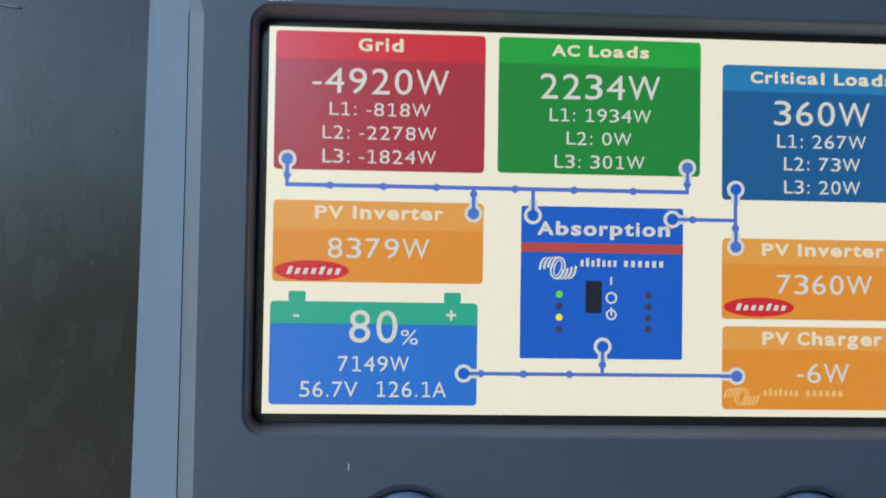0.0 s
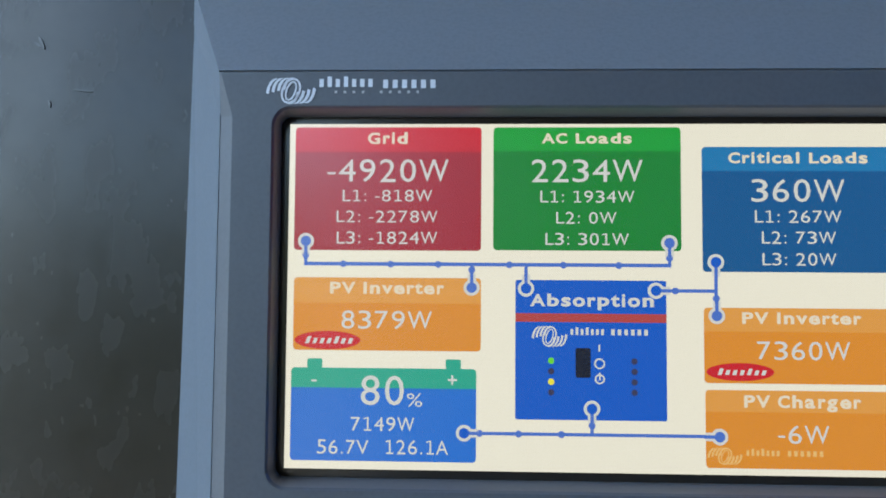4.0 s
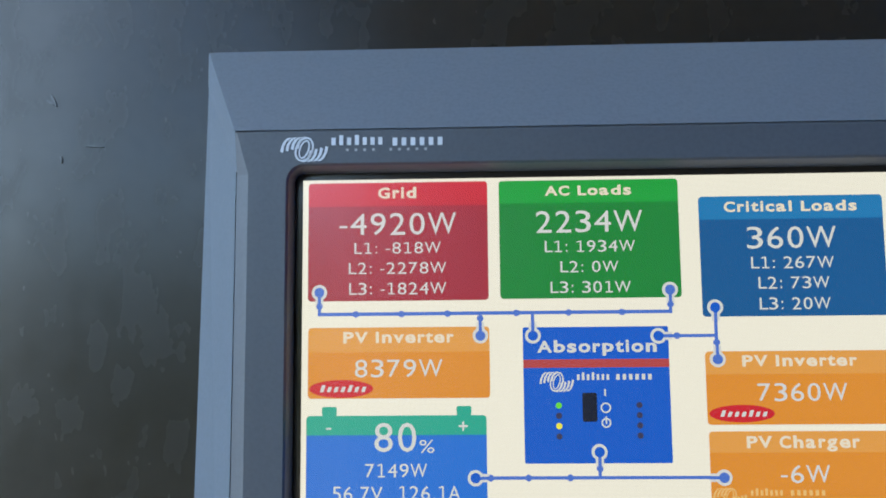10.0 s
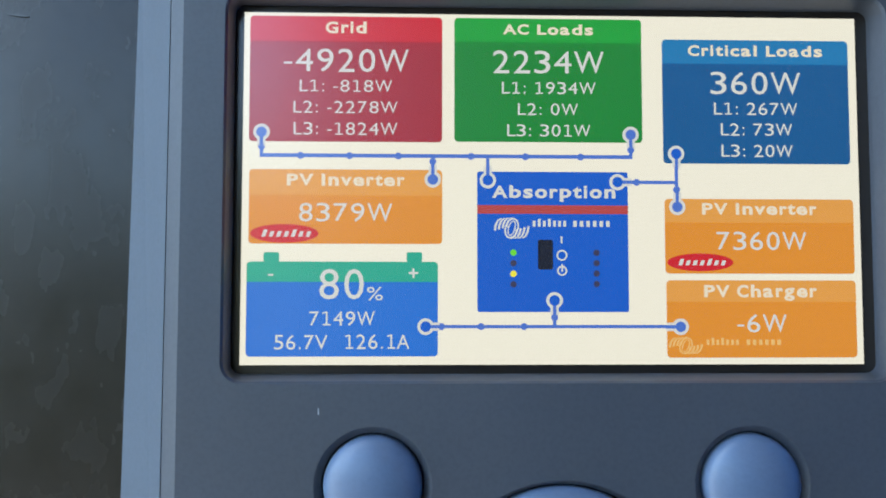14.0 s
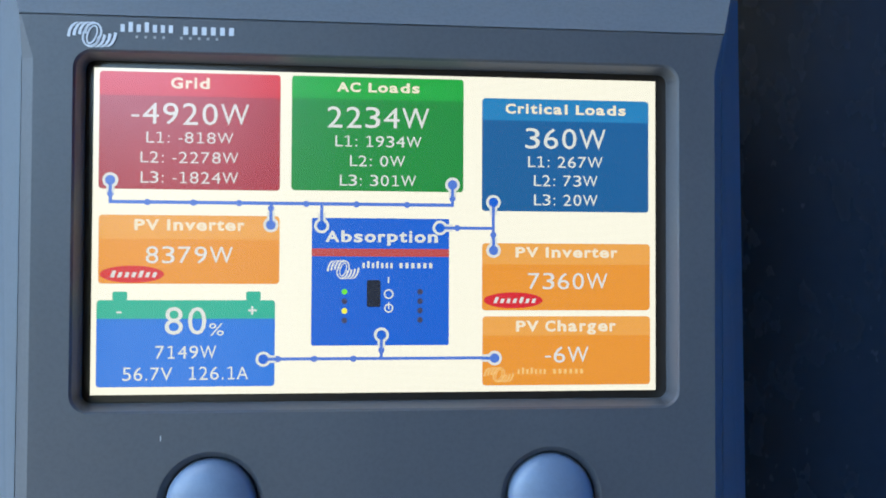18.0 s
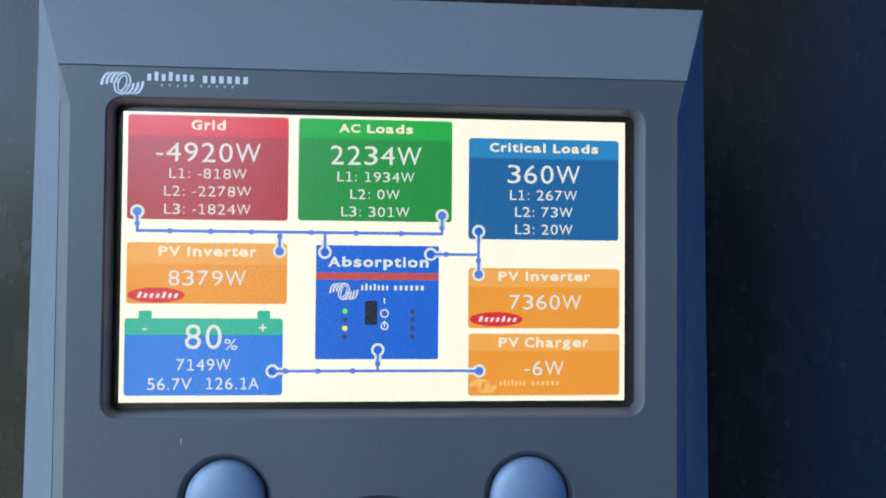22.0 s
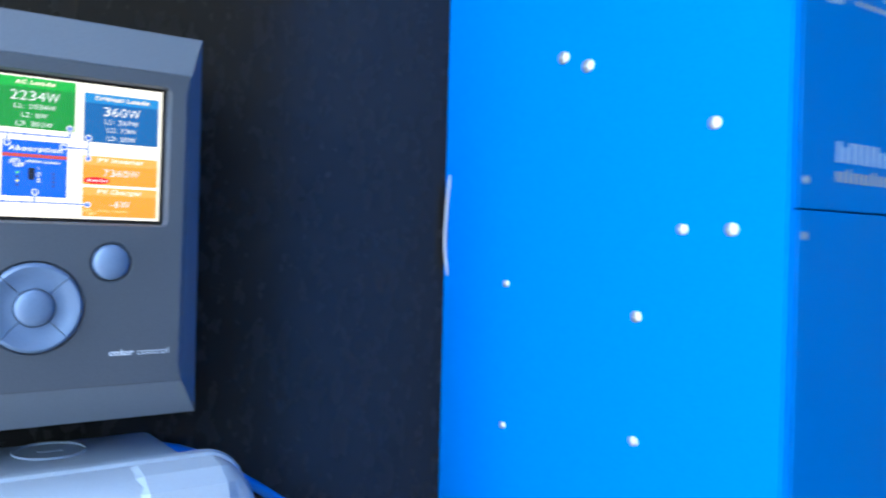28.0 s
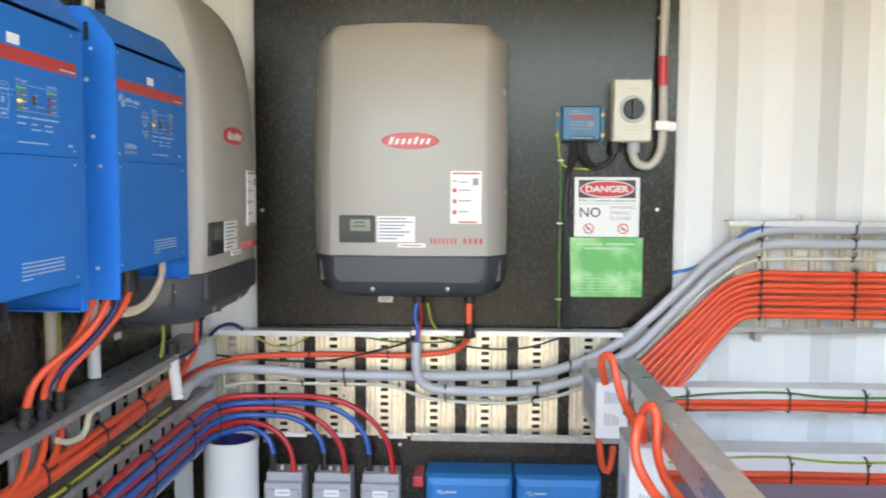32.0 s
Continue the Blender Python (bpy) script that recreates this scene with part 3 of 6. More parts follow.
NL, NR = -0.0465, -0.0225
a, b = bm.verts.new(on_slope(NL - 0.0035, 1.0)), bm.verts.new(on_slope(NR + 0.0085, 1.0))
c, d = bm.verts.new(on_slope(NR, 0.18)), bm.verts.new(on_slope(NL, 0.18))
e, g = bm.verts.new(on_slope(NR, 1.0) + Vector((0, 0.009, 0))), bm.verts.new(on_slope(NL, 1.0) + Vector((0, 0.009, 0)))
for face in ((low_l, low_r, top_r, b, c, d, a, top_l), (a, d, g), (b, e, c), (d, c, e, g), (a, g, e, b)):
    bm.faces.new(face)
bm.normal_update()
bmesh.ops.bevel(bm, geom=[e for e in bm.edges if len(e.link_faces) == 2 and e.calc_face_angle(0) > 0.3 and e.calc_length() > 0.03 and max(v.co.z for v in e.verts) > -0.08 and max(v.co.y for v in e.verts) < 0.02], offset=0.0004, segments=2, affect="EDGES")
housing = part("housing", bm, SHELL_LIT, panel, "tapered mid-grey plastic housing")


def local(pts):
    return [Vector((x, -z, y)) for x, y, z in pts]  # flat drawing x, y with height z to the panel's front


SOFT_KEYS = ((-0.0273, -0.0440, 0.00720), (0.0282, -0.0440, 0.00720))
CONE = {0.00720: 0.0014, 0.0175: 0.0011}  # width of the sloping rim round each key
WHEEL = (0.0002, -0.0618, 0.0175)
bm = bmesh.new()
holes = [round_rect(-0.0495, -0.0293, 0.0502, 0.0289, 0.0030, D, 6)] + [circle(x, y, r + CONE[r], D, 48) for x, y, r in (*SOFT_KEYS, WHEEL)]
outer = [(-0.0575, -0.0943, D), (0.0579, -0.0943, D), (0.0564, -0.0870, D), (0.0564, 0.0274, D), (0.0579, 0.0340, D), (-0.0575, 0.0340, D), (-0.0556, 0.0272, D), (-0.0556, -0.0870, D)]
edges = []
for loop in (outer, *holes):
    vs = [bm.verts.new(p) for p in local(loop)]
    edges += [bm.edges.new((a, b)) for a, b in zip(vs, vs[1:] + vs[:1])]
bmesh.ops.triangle_fill(bm, use_beauty=True, use_dissolve=False, edges=edges)
loft(bm, [local(outer), [v * 0.9993 + Vector((0, -0.0001, 0)) for v in RIDGE], [v * 0.9965 + Vector((0, 0.005, 0)) for v in RIDGE]], (False, False))
loft(bm, [local(holes[0]), local(round_rect(-0.0492, -0.0290, 0.0500, 0.0286, 0.0028, D - 0.0005, 6)), local(round_rect(-0.0489, -0.0283, 0.0495, 0.0281, 0.0016, 0.0004, 6)), local(round_rect(-0.0489, -0.0283, 0.0495, 0.0281, 0.0016, -0.001, 6))], (False, False))
for x, y, r in (*SOFT_KEYS, WHEEL):
    loft(bm, [local(circle(x, y, r + CONE[r], D, 48)), local(circle(x, y, r + CONE[r] - 0.00015, D - 0.00005, 48)), local(circle(x, y, r + 0.00030, D - 0.0010, 48)), local(circle(x, y, r + 0.00028, D - 0.0030, 48)), local(circle(x, y, r * 0.3, D - 0.0032, 48))], (False, True))
bmesh.ops.remove_doubles(bm, verts=bm.verts, dist=1e-6)
fascia = part("fascia", bm, SHELL_SHADED, panel, "flat grey fascia round display and keys, colour darkened for shade")
for x, y, r in SOFT_KEYS:
    bm = loft(bmesh.new(), [local(circle(x, y, r * a, D + h, 40)) for a, h in [(1, -0.0025), (1, -0.0007), (0.99, -0.0005)] + [(math.cos(radians(e)), -0.0004 + 0.0031 * math.sin(radians(e))) for e in (12, 22, 32, 43, 54, 65, 75, 84)]])
    part("soft_key", bm, KEY, panel, "domed blue-grey key", smooth=True)
for k in range(4):
    x, y, r = WHEEL
    bm = bmesh.new()
    rows = []
    for a, h in ((0.435, -0.002), (0.435, 0.0001), (0.50, 0.0000), (0.62, 0.0002), (0.76, 0.0008), (0.85, 0.0015), (0.92, 0.0017), (0.97, 0.0011), (1.0, 0.0002), (1.0, -0.002)):
        rows.append([(x + r * a * math.cos(t), y + r * a * math.sin(t), D + h) for t in (radians(45 + 90 * k + 0.6 / a * (1 if j == 0 else -1 if j == 14 else 0) + 90 * j / 14) for j in range(15))])
    loft(bm, [local(row) for row in rows], (False, False), closed=False)
    for j in (0, 14):
        bm.faces.new([bm.verts.new(local([row[j]])[0]) for row in rows])
    part("arrow_key", bm, KEY, panel, "quarter of the ring-shaped arrow key", smooth=True)
x, y, r = WHEEL
part("enter_key", loft(bmesh.new(), [local(circle(x, y, 0.0072 * a, D + h, 40)) for a, h in ((1, -0.002), (1, 0.0002), (0.96, 0.0009), (0.85, 0.0015), (0.65, 0.0020), (0.4, 0.0023), (0.15, 0.0024))]), KEY, panel, "round domed centre key", smooth=True)
# printed marks on the fascia
LZ = D + 0.00012
part("logo_mark", emblem(bmesh.new(), -0.0502, 0.0292, 0.0073, 0.0040, D + 0.00002, LZ), PRINT, panel, "white coil mark", at=FACE_Y)
letter_bars(-0.0424, 0.0318, -0.0336, 0.0334, 7, D + 0.00002, LZ, PRINT, panel, tall=(1, 3))
letter_bars(-0.0326, 0.0316, -0.0239, 0.0333, 6, D + 0.00002, LZ, PRINT, panel)
bars([(-0.0398 + 0.00140 * k, 0.0308, -0.0398 + 0.00140 * k + 0.0004, 0.0312) for k in (0, 1, 2, 3, 5, 6, 7, 8, 9)], D + 0.00002, LZ, INK, panel)
text_in("color", 0.0282, -0.0822, 0.0379, -0.0796, LZ, PRINT, panel, bold=0.03)
text_in("control", 0.0393, -0.0822, 0.0521, -0.0796, LZ, PRINT, panel)
# small upright white speck on the fascia below the display
block("screw_dot", (-0.03525, -D - 0.0001, -0.0337), (-0.03513, -D + 0.0005, -0.0328), PRINT, panel, bevel=0)

# the display: 480 x 272 units across its lit area
part("display_border", plate(bmesh.new(), -0.0500, -0.0290, 0.0505, 0.0288, -0.0020, -0.0003, 0.0015), BORDER, panel, "glossy black glass border", at=FACE_Y)
SW, SH = 0.09504, 0.05386


def ux(x):
    return (x / 480 - 0.5) * SW


def uy(y):
    return (0.5 - y / 272) * SH


display = part("display", plate(bmesh.new(), ux(0), uy(272), ux(480), uy(0), -0.0008, 0.0), UI["white"], panel, "lit colour display with energy overview", at=FACE_Y)
IN = Matrix()


def tile(x0, y0, x1, y1, mat, z=1, r=3.0, name="tile"):
    part(name, plate(bmesh.new(), ux(x0), uy(y1), ux(x1), uy(y0), 0.0000, 0.00006 * z, SW / 480 * r, 4), UI[mat], display, at=IN)


def header(x0, y0, x1, y1, mat):
    part("tile_header", loft(bmesh.new(), [[p for p in (round_rect(ux(x0), uy(y1), ux(x1), uy(y0), SW / 480 * 3, z, 4)[:10] + [(ux(x0), uy(y1), z), (ux(x1), uy(y1), z)])] for z in (0.00006, 0.00012)]), UI[mat], display, at=IN)


def words(text, x0, y0, x1, y1, mat="text", bold=0.0, name="reading"):
    set_text(text, ux(x0), uy(y1), ux(x1), uy(y0), 0.00024, UI[mat], display, name, IN, bold)


def dot(x, y, r, mat, z=3, name="flow_dot"):
    part(name, disc(bmesh.new(), ux(x), uy(y), SW / 480 * r, 0.0, 0.00006 * z, 18), UI[mat], display, at=IN)


def line(x0, y0, x1, y1, mat="line", w=1.3, z=2):
    part("flow_line", plate(bmesh.new(), ux(min(x0, x1) - w), uy(max(y0, y1) + w), ux(max(x0, x1) + w), uy(min(y0, y1) - w), 0.0, 0.00006 * z), UI[mat], display, at=IN)


def ring(x, y, filled, way):
    """A white ring with its gap and stem towards way, a blue dot in it where filled."""
    stem = {"d": (x - 3.2, y + 4, x + 3.2, y + 11), "u": (x - 3.2, y - 11, x + 3.2, y - 4), "r": (x + 4, y - 3.2, x + 11, y + 3.2), "l": (x - 11, y - 3.2, x - 4, y + 3.2)}[way]
    tile(*stem, "text", 3, 0.0, "ring_stem")
    dot(x, y, 6.4, "text", 3.2, "ring")
    dot(x, y, 4.1, "line" if filled else "unit", 3.5, "ring_core")
    line(*{"d": (x, y + 3, x, y + 11), "u": (x, y - 11, x, y - 3), "r": (x + 3, y, x + 11, y), "l": (x - 11, y, x - 3, y)}[way], z=3.4)


tile(4.7, 2.8, 153.2, 101.0, "red"), header(4.7, 2.8, 153.2, 22.6, "red_top")
tile(162.7, 2.9, 309.4, 100.4, "green"), header(162.7, 2.9, 309.4, 21.8, "green_top")
tile(325.6, 18.4, 473.5, 116.4, "blue"), header(325.6, 18.4, 473.5, 37.4, "blue_top")
tile(5.4, 122.6, 153.3, 179.8, "orange"), header(5.4, 122.6, 153.3, 142.7, "orange_top")
tile(326.0, 144.2, 474.6, 202.2, "orange"), header(326.0, 144.2, 474.6, 162.5, "orange_top")
tile(326.5, 207.4, 474.8, 266.8, "orange"), header(326.5, 207.4, 474.8, 224.0, "orange_top")
tile(4.5, 193.5, 150.0, 265.6, "battery"), header(4.5, 193.5, 150.0, 209.0, "teal")
tile(17.0, 186.4, 29.0, 193.6, "teal", 1, 1.5), tile(126.0, 186.2, 138.0, 193.6, "teal", 1, 1.5)
tile(180.3, 123.6, 297.3, 231.9, "unit", 1, 1.5), tile(180.3, 149.6, 297.3, 156.3, "band", 2, 0)
# flow lines, dots and ring ends
line(14.4, 100, 14.4, 111.6), line(14.4, 111.6, 300, 111.9), line(300, 100, 300, 111.9)
line(146, 112, 146, 124), line(188.5, 112, 188.5, 124), line(295, 131.4, 335.6, 131.4), line(335.6, 114, 335.6, 146)
line(146, 243, 331, 243), line(239.6, 229, 239.6, 243)
for x, y in ((14.4, 105), (44.4, 111.8), (81.9, 111.9), (119.5, 111.9), (146, 116), (175.5, 111.9), (217.7, 111.9), (260.7, 111.9), (300, 106), (304.2, 131.4), (335.6, 137), (152.7, 243), (183, 243), (216, 243), (239.6, 236)):
    dot(x, y, 2.7, "line")
for x, y, filled, way in ((14.4, 93.8, 1, "d"), (300, 94.2, 1, "d"), (146, 130, 1, "u"), (188.5, 130.4, 0, "u"), (289.3, 131.4, 0, "r"), (335.6, 108.9, 0, "d"), (335.8, 150.5, 1, "u"), (140.7, 243, 0, "r"), (239.6, 223, 0, "d"), (337, 243.2, 1, "l")):
    ring(x, y, filled, way)
# readings
words("Grid", 62.7, 6.8, 94.5, 16.5, "heading", 0.032, "heading"), words("AC Loads", 200.5, 7.4, 271.3, 16.0, "heading", 0.032, "heading")
words("Critical Loads", 345.9, 22.6, 452.9, 31.6, "heading", 0.032, "heading"), words("PV Inverter", 34.3, 126.1, 124.5, 135.6, "heading", 0.032, "heading")
words("PV Inverter", 355.0, 147.4, 445.4, 156.6, "heading", 0.032, "heading"), words("PV Charger", 355.6, 210.6, 444.0, 223.2, "heading", 0.032, "heading")
words("Absorption", 191.7, 134.2, 287.5, 146.9, "text", 0.032, "heading")
words("-4920W", 30.7, 28.4, 127.3, 46.8), words("L1: -818W", 43.2, 52.8, 114.5, 62.4), words("L2: -2278W", 38.6, 69.4, 118.8, 79.0), words("L3: -1824W", 38.9, 86.1, 118.7, 96.0)
words("2234W", 192.8, 28.5, 279.6, 46.6), words("L1: 1934W", 199.6, 53.2, 273.0, 62.8), words("L2: 0W", 212.0, 70.0, 259.0, 79.4), words("L3: 301W", 203.6, 86.6, 268.6, 96.2)
words("360W", 363.4, 43.8, 434.9, 61.8), words("L1: 267W", 365.9, 68.2, 432.0, 78.0), words("L2: 73W", 371.0, 84.6, 427.6, 94.4), words("L3: 20W", 371.2, 101.4, 427.6, 111.2)
words("8379W", 43.7, 148.5, 115.0, 163.0), words("7360W", 366.0, 169.6, 436.6, 184.0), words("-6W", 381.0, 233.4, 419.6, 247.6)
words("80", 59.7, 199.1, 93.6, 222.3), words("%", 95.9, 212.7, 108.1, 223.1), words("7149W", 52.4, 231.3, 102.0, 242.3)
words("56.7V", 26.0, 249.2, 66.4, 260.3), words("126.1A", 79.7, 248.8, 128.4, 259.9)
tile(20.6, 202.9, 24.8, 204.4, "text", 4, 0, "minus_sign"), tile(127.7, 201.3, 134.9, 202.9, "text", 4, 0, "plus_sign"), tile(130.5, 198.5, 132.1, 205.7, "text", 4, 0, "plus_sign")
# the inverter symbol
tile(227.0, 176.3, 238.7, 199.3, "dark", 2, 1.5, "switch_symbol"), tile(244.7, 173.5, 246.0, 179.0, "text", 2, 0, "bar_symbol")
part("circle_symbol", hoop(bmesh.new(), ux(245.6), uy(188.3), SW / 480 * 3.0, SW / 480 * 4.2, 0.0, 0.00014), UI["text"], display, at=IN)
part("power_symbol", hoop(bmesh.new(), ux(245.7), uy(200.2), SW / 480 * 2.7, SW / 480 * 3.9, 0.0, 0.00014), UI["text"], display, at=IN)
tile(245.1, 195.2, 246.3, 201.0, "text", 3, 0, "power_symbol")
for k in range(4):
    dot(208.1, 186.3 + 8.13 * k, 2.5, ("led_green", "led_off", "led_yellow", "led_off")[k], 2, "status_light")
    dot(272.4, 186.3 + 8.0 * k, 2.5, "led_off", 2, "status_light")
part("logo_mark", emblem(bmesh.new(), ux(193.8), uy(175.4), ux(219.9) - ux(193.8), uy(159.6) - uy(175.4), 0.00006, 0.00016), UI["text"], display, at=IN)
part("logo_mark", emblem(bmesh.new(), ux(328.4), uy(264), ux(353.4) - ux(328.4), uy(251.3) - uy(264), 0.00006, 0.00012), UI["faint"], display, at=IN)
for x0, x1, n, y0, y1, m in ((222.4, 250.0, 7, 166.2, 160.2, "text"), (253.6, 284.2, 6, 166.2, 160.2, "text"), (356.4, 383.0, 7, 257.2, 251.6, "faint"), (387.4, 416.2, 6, 257.2, 251.6, "faint")):
    letter_bars(ux(x0), uy(y0), ux(x1), uy(y1), n, 0.00006, 0.00016, UI[m], display, IN, (1, 3) if n == 7 else ())
for x0, y0, x1, y1 in ((6.6, 164.8, 58.8, 179.2), (327.4, 186.6, 379.0, 200.4)):
    part("logo_oval", disc(bmesh.new(), ux((x0 + x1) / 2), uy((y0 + y1) / 2), SW / 480 * (x1 - x0) / 2, 0.00006, 0.00014, 36, SH / 272 * (y1 - y0) / 2), UI["oval"], display, at=IN)
    letter_bars(ux(x0 + 7.5), uy(y1 - 4.6), ux(x1 - 5.5), uy(y0 + 4.2), 7, 0.00014, 0.0002, UI["text"], display, IN, (0, 4), 0.35)
# faint pylon behind the grid readings
for a in ((26, 98, 34, 60), (42, 98, 34, 60), (22, 66, 46, 66.6), (24, 74, 44, 74.6), (20, 84, 48, 84.6), (30, 98, 40, 84), (38, 98, 29, 84)):
    x0, y0, x1, y1 = a
    n = Vector((y0 - y1, x1 - x0)).normalized() * 0.35
    q = [(x0 + n.x, y0 + n.y), (x1 + n.x, y1 + n.y), (x1 - n.x, y1 - n.y), (x0 - n.x, y0 - n.y)]
    part("pylon_symbol", loft(bmesh.new(), [[(ux(px), uy(py), z) for px, py in q] for z in (0.00006, 0.00010)]), UI["tower"], display, at=IN)
# scuffs on the long board
for x, z, w, h, a in ((-0.1295, 1.567, 0.0004, 0.0019, 25), (-0.1303, 1.5665, 0.0003, 0.0014, 60), (-0.1180, 1.5545, 0.0003, 0.0026, 84), (-0.1265, 1.5510, 0.0003, 0.0010, 10)):
    bm = disc(bmesh.new(), 0, 0, w, 0, 0.0004, 12, h)
    part("scuff", bm, MASK, long_board, at=Matrix.Translation((x, BOARD_Y, z)) @ FACE_Y @ Matrix.Rotation(radians(a), 4, "Z"))

# ---- the light grey junction box under the panel ----
jbox = empty("junction_box", pose(-0.005, 0.05, 1.245), "light grey plastic junction box with round knockouts", "junction box")
bm = box(bmesh.new(), (-0.094, -0.058, 0.0), (0.0735, 0.0, 0.1240), 0.006, 4)
part("case", bm, BOX_GREY, jbox, smooth=True)
# lid: a rim, a shallow groove, then shoulders falling to the upright front
lid_rows = ((-0.056, 0.004), (-0.0575, 0.0008), (-0.0595, 0.0), (-0.0625, 0.0008), (-0.0635, 0.0022), (-0.068, 0.0026), (-0.076, 0.0042), (-0.0815, 0.0066), (-0.0850, 0.0100), (-0.0868, 0.0140), (-0.0873, 0.0180))
bm = loft(bmesh.new(), [[(x, y, z) for x, z, flat in round_rect(-0.116 + a * 0.45, -0.035 + a, 0.0990 - a * 0.45, 0.1260 - a, 0.021 - a * 0.2, 0, 8)] for y, a in lid_rows])
part("lid", bm, BOX_GREY, jbox, "rounded light grey lid with rim", smooth=True)
# raised field on the lid, its slanted edge catching the light
way = ((-0.066, 0.1230, 0.3), (-0.076, 0.1213, 0.5), (-0.0835, 0.1167, 0.8), (-0.0868, 0.1100, 1.0), (-0.0873, 0.100, 1.0), (-0.0873, -0.015, 1.0))
bm = bmesh.new()
loft(bm, [[(u + 0.010 * max(0, 0.118 - z) / 0.13 * (u < 0.06), y - h * (0.0004 + 0.003 * n), z + h * 0.0026 * (1 - n)) for u, h in ((0.0430, -0.4), (0.0430, 0.0), (0.0475, 1.0), (0.0800, 1.0), (0.0850, 0.0), (0.0850, -0.4))] for y, z, n in way])
part("lid_rib", bm, BOX_GREY, jbox, "raised field of the lid with pale slanted edge")
for x, y in ((-0.030, -0.026), (0.022, -0.0215)):
    bm = hoop(bmesh.new(), x, y, 0.0146, 0.0156, 0.1238, 0.1247, 40)
    part("knockout", bm, BOX_GREY, jbox, smooth=True)
    bars([(x - 0.005, y - 0.001, x + 0.005, y + 0.001)], 0.1239, 0.1242, BOX_GREY, jbox, "moulded_mark", Matrix())
bm = loft(bmesh.new(), [[(0.056 + 0.016 * math.cos(a), y, 0.053 + 0.022 * math.sin(a)) for a in (radians(12 * k) for k in range(31))] for y in (-0.0930, -0.0850)])
part("latch_recess", bm, BLACK, jbox)
part("latch_screw", screw_mesh(bmesh.new(), (0.050, -0.093, 0.064), (0, -1, 0), 0.004), material("brass_latch", (0.6, 0.42, 0.2), 0.35, 0.9), jbox, "small brass screw", smooth=True)

# ---- blue battery inverters on the long board ----
FR, BK = -0.187, BOARD_Y


def battery_inverter(at):
    """A blue wall-mounted inverter charger; x from its left side, y and z in the room."""
    inv = empty("battery_inverter", at, "blue steel inverter charger with red band, hung on board", "inverter", "row of blue inverters")
    W, Z0, Z1, CR, T = 0.326, 1.262, 1.725, 1.664, 0.002
    side = [(BK, Z0), (FR, Z0), (FR, CR + 0.006), (-0.143, Z1), (BK, Z1)]

    def panel_side(x0, x1, name):
        bm = loft(bmesh.new(), [[(x, y, z) for y, z in side] for x in (x0, x1)])
        bmesh.ops.bevel(bm, geom=[e for e in bm.edges if all(v.co.x == (x0 if name == "left_side" else x1) for v in e.verts)], offset=0.0012, segments=2, affect="EDGES")
        return part(name, bm, BLUE, inv)

    left = panel_side(0.0, 0.0035, "left_side")
    right = panel_side(W - 0.003, W, "right_side")
    # turned-in front lip of the right side
    block("front_lip", (W - 0.020, FR, Z0), (W - 0.003, FR + 0.002, CR), BLUE, inv, bevel=0.0006)
    block("base_lip", (W - 0.022, FR + 0.0025, Z0), (W - 0.003, BK - 0.004, Z0 + 0.002), BLUE, inv, bevel=0.0006)
    block("base_lip", (0.0035, FR + 0.0025, Z0), (0.018, BK - 0.004, Z0 + 0.002), BLUE, inv, bevel=0.0006)
    block("back_plate", (0.0035, BK - 0.004, Z0), (W - 0.003, BK, Z1), BLUE, inv, bevel=0)
    block("belly_plate", (0.0035, -0.06, 1.318), (W - 0.003, BK - 0.004, 1.321), BLACK, inv, bevel=0)
    bm = loft(bmesh.new(), [[(x, y, z) for y, z in ((FR - 0.001, CR + 0.006), (-0.144, Z1 + 0.001), (BK, Z1 + 0.001), (BK, Z1 - 0.002), (-0.143, Z1 - 0.002), (FR + 0.002, CR + 0.006))] for x in (-0.001, W + 0.001)])
    part("hood", bm, BLUE, inv, "sloping blue hood")
    # black strip put in for the shade under the hood's fold
    block("shadow_gap", (0.0035, FR + 0.010, CR - 0.002), (W - 0.02, FR + 0.020, CR + 0.005), BLACK, inv, bevel=0)
    CX0, CX1 = 0.0045, W - 0.0205
    upper = block("upper_cover", (CX0, FR - 0.0004, 1.4848), (CX1, FR + 0.0025, CR), BLUE_FRONT, inv, bevel=0.0007)
    lower = block("lower_cover", (CX0, FR - 0.0006, 1.305), (CX1, FR + 0.0025, 1.4841), BLUE_FRONT, inv, bevel=0.0007)
    block("lower_cover_fold", (CX0, FR + 0.0025, 1.305), (CX1, FR + 0.030, 1.307), BLUE, inv, bevel=0)
    # print on the upper cover; heights in the room, x from the left side
    P0, P1 = 0.1874 - 0.0, 0.1876
    Z = -FR + 0.0004

    def mark(rects, mat=PRINT_SOFT, name="print_bar"):
        bars(rects, Z, Z + 0.0002, mat, upper, name)

    mark([(CX0, 1.598, CX1, 1.616)], RED_BAND, "red_band")
    bars([(0.258, 1.602, 0.302, 1.6045)], Z + 0.0002, Z + 0.0004, PRINT, upper)
    part("logo_mark", emblem(bmesh.new(), 0.013, 1.572, 0.024, 0.020, Z, Z + 0.0002), PRINT_SOFT, upper, at=FACE_Y)
    letter_bars(0.039, 1.581, 0.066, 1.589, 7, Z, Z + 0.0002, PRINT_SOFT, upper, tall=(1, 3))
    letter_bars(0.069, 1.580, 0.097, 1.588, 6, Z, Z + 0.0002, PRINT_SOFT, upper)
    mark([(0.046 + 0.0042 * k, 1.5745, 0.0485 + 0.0042 * k, 1.5765) for k in range(10)], INK)
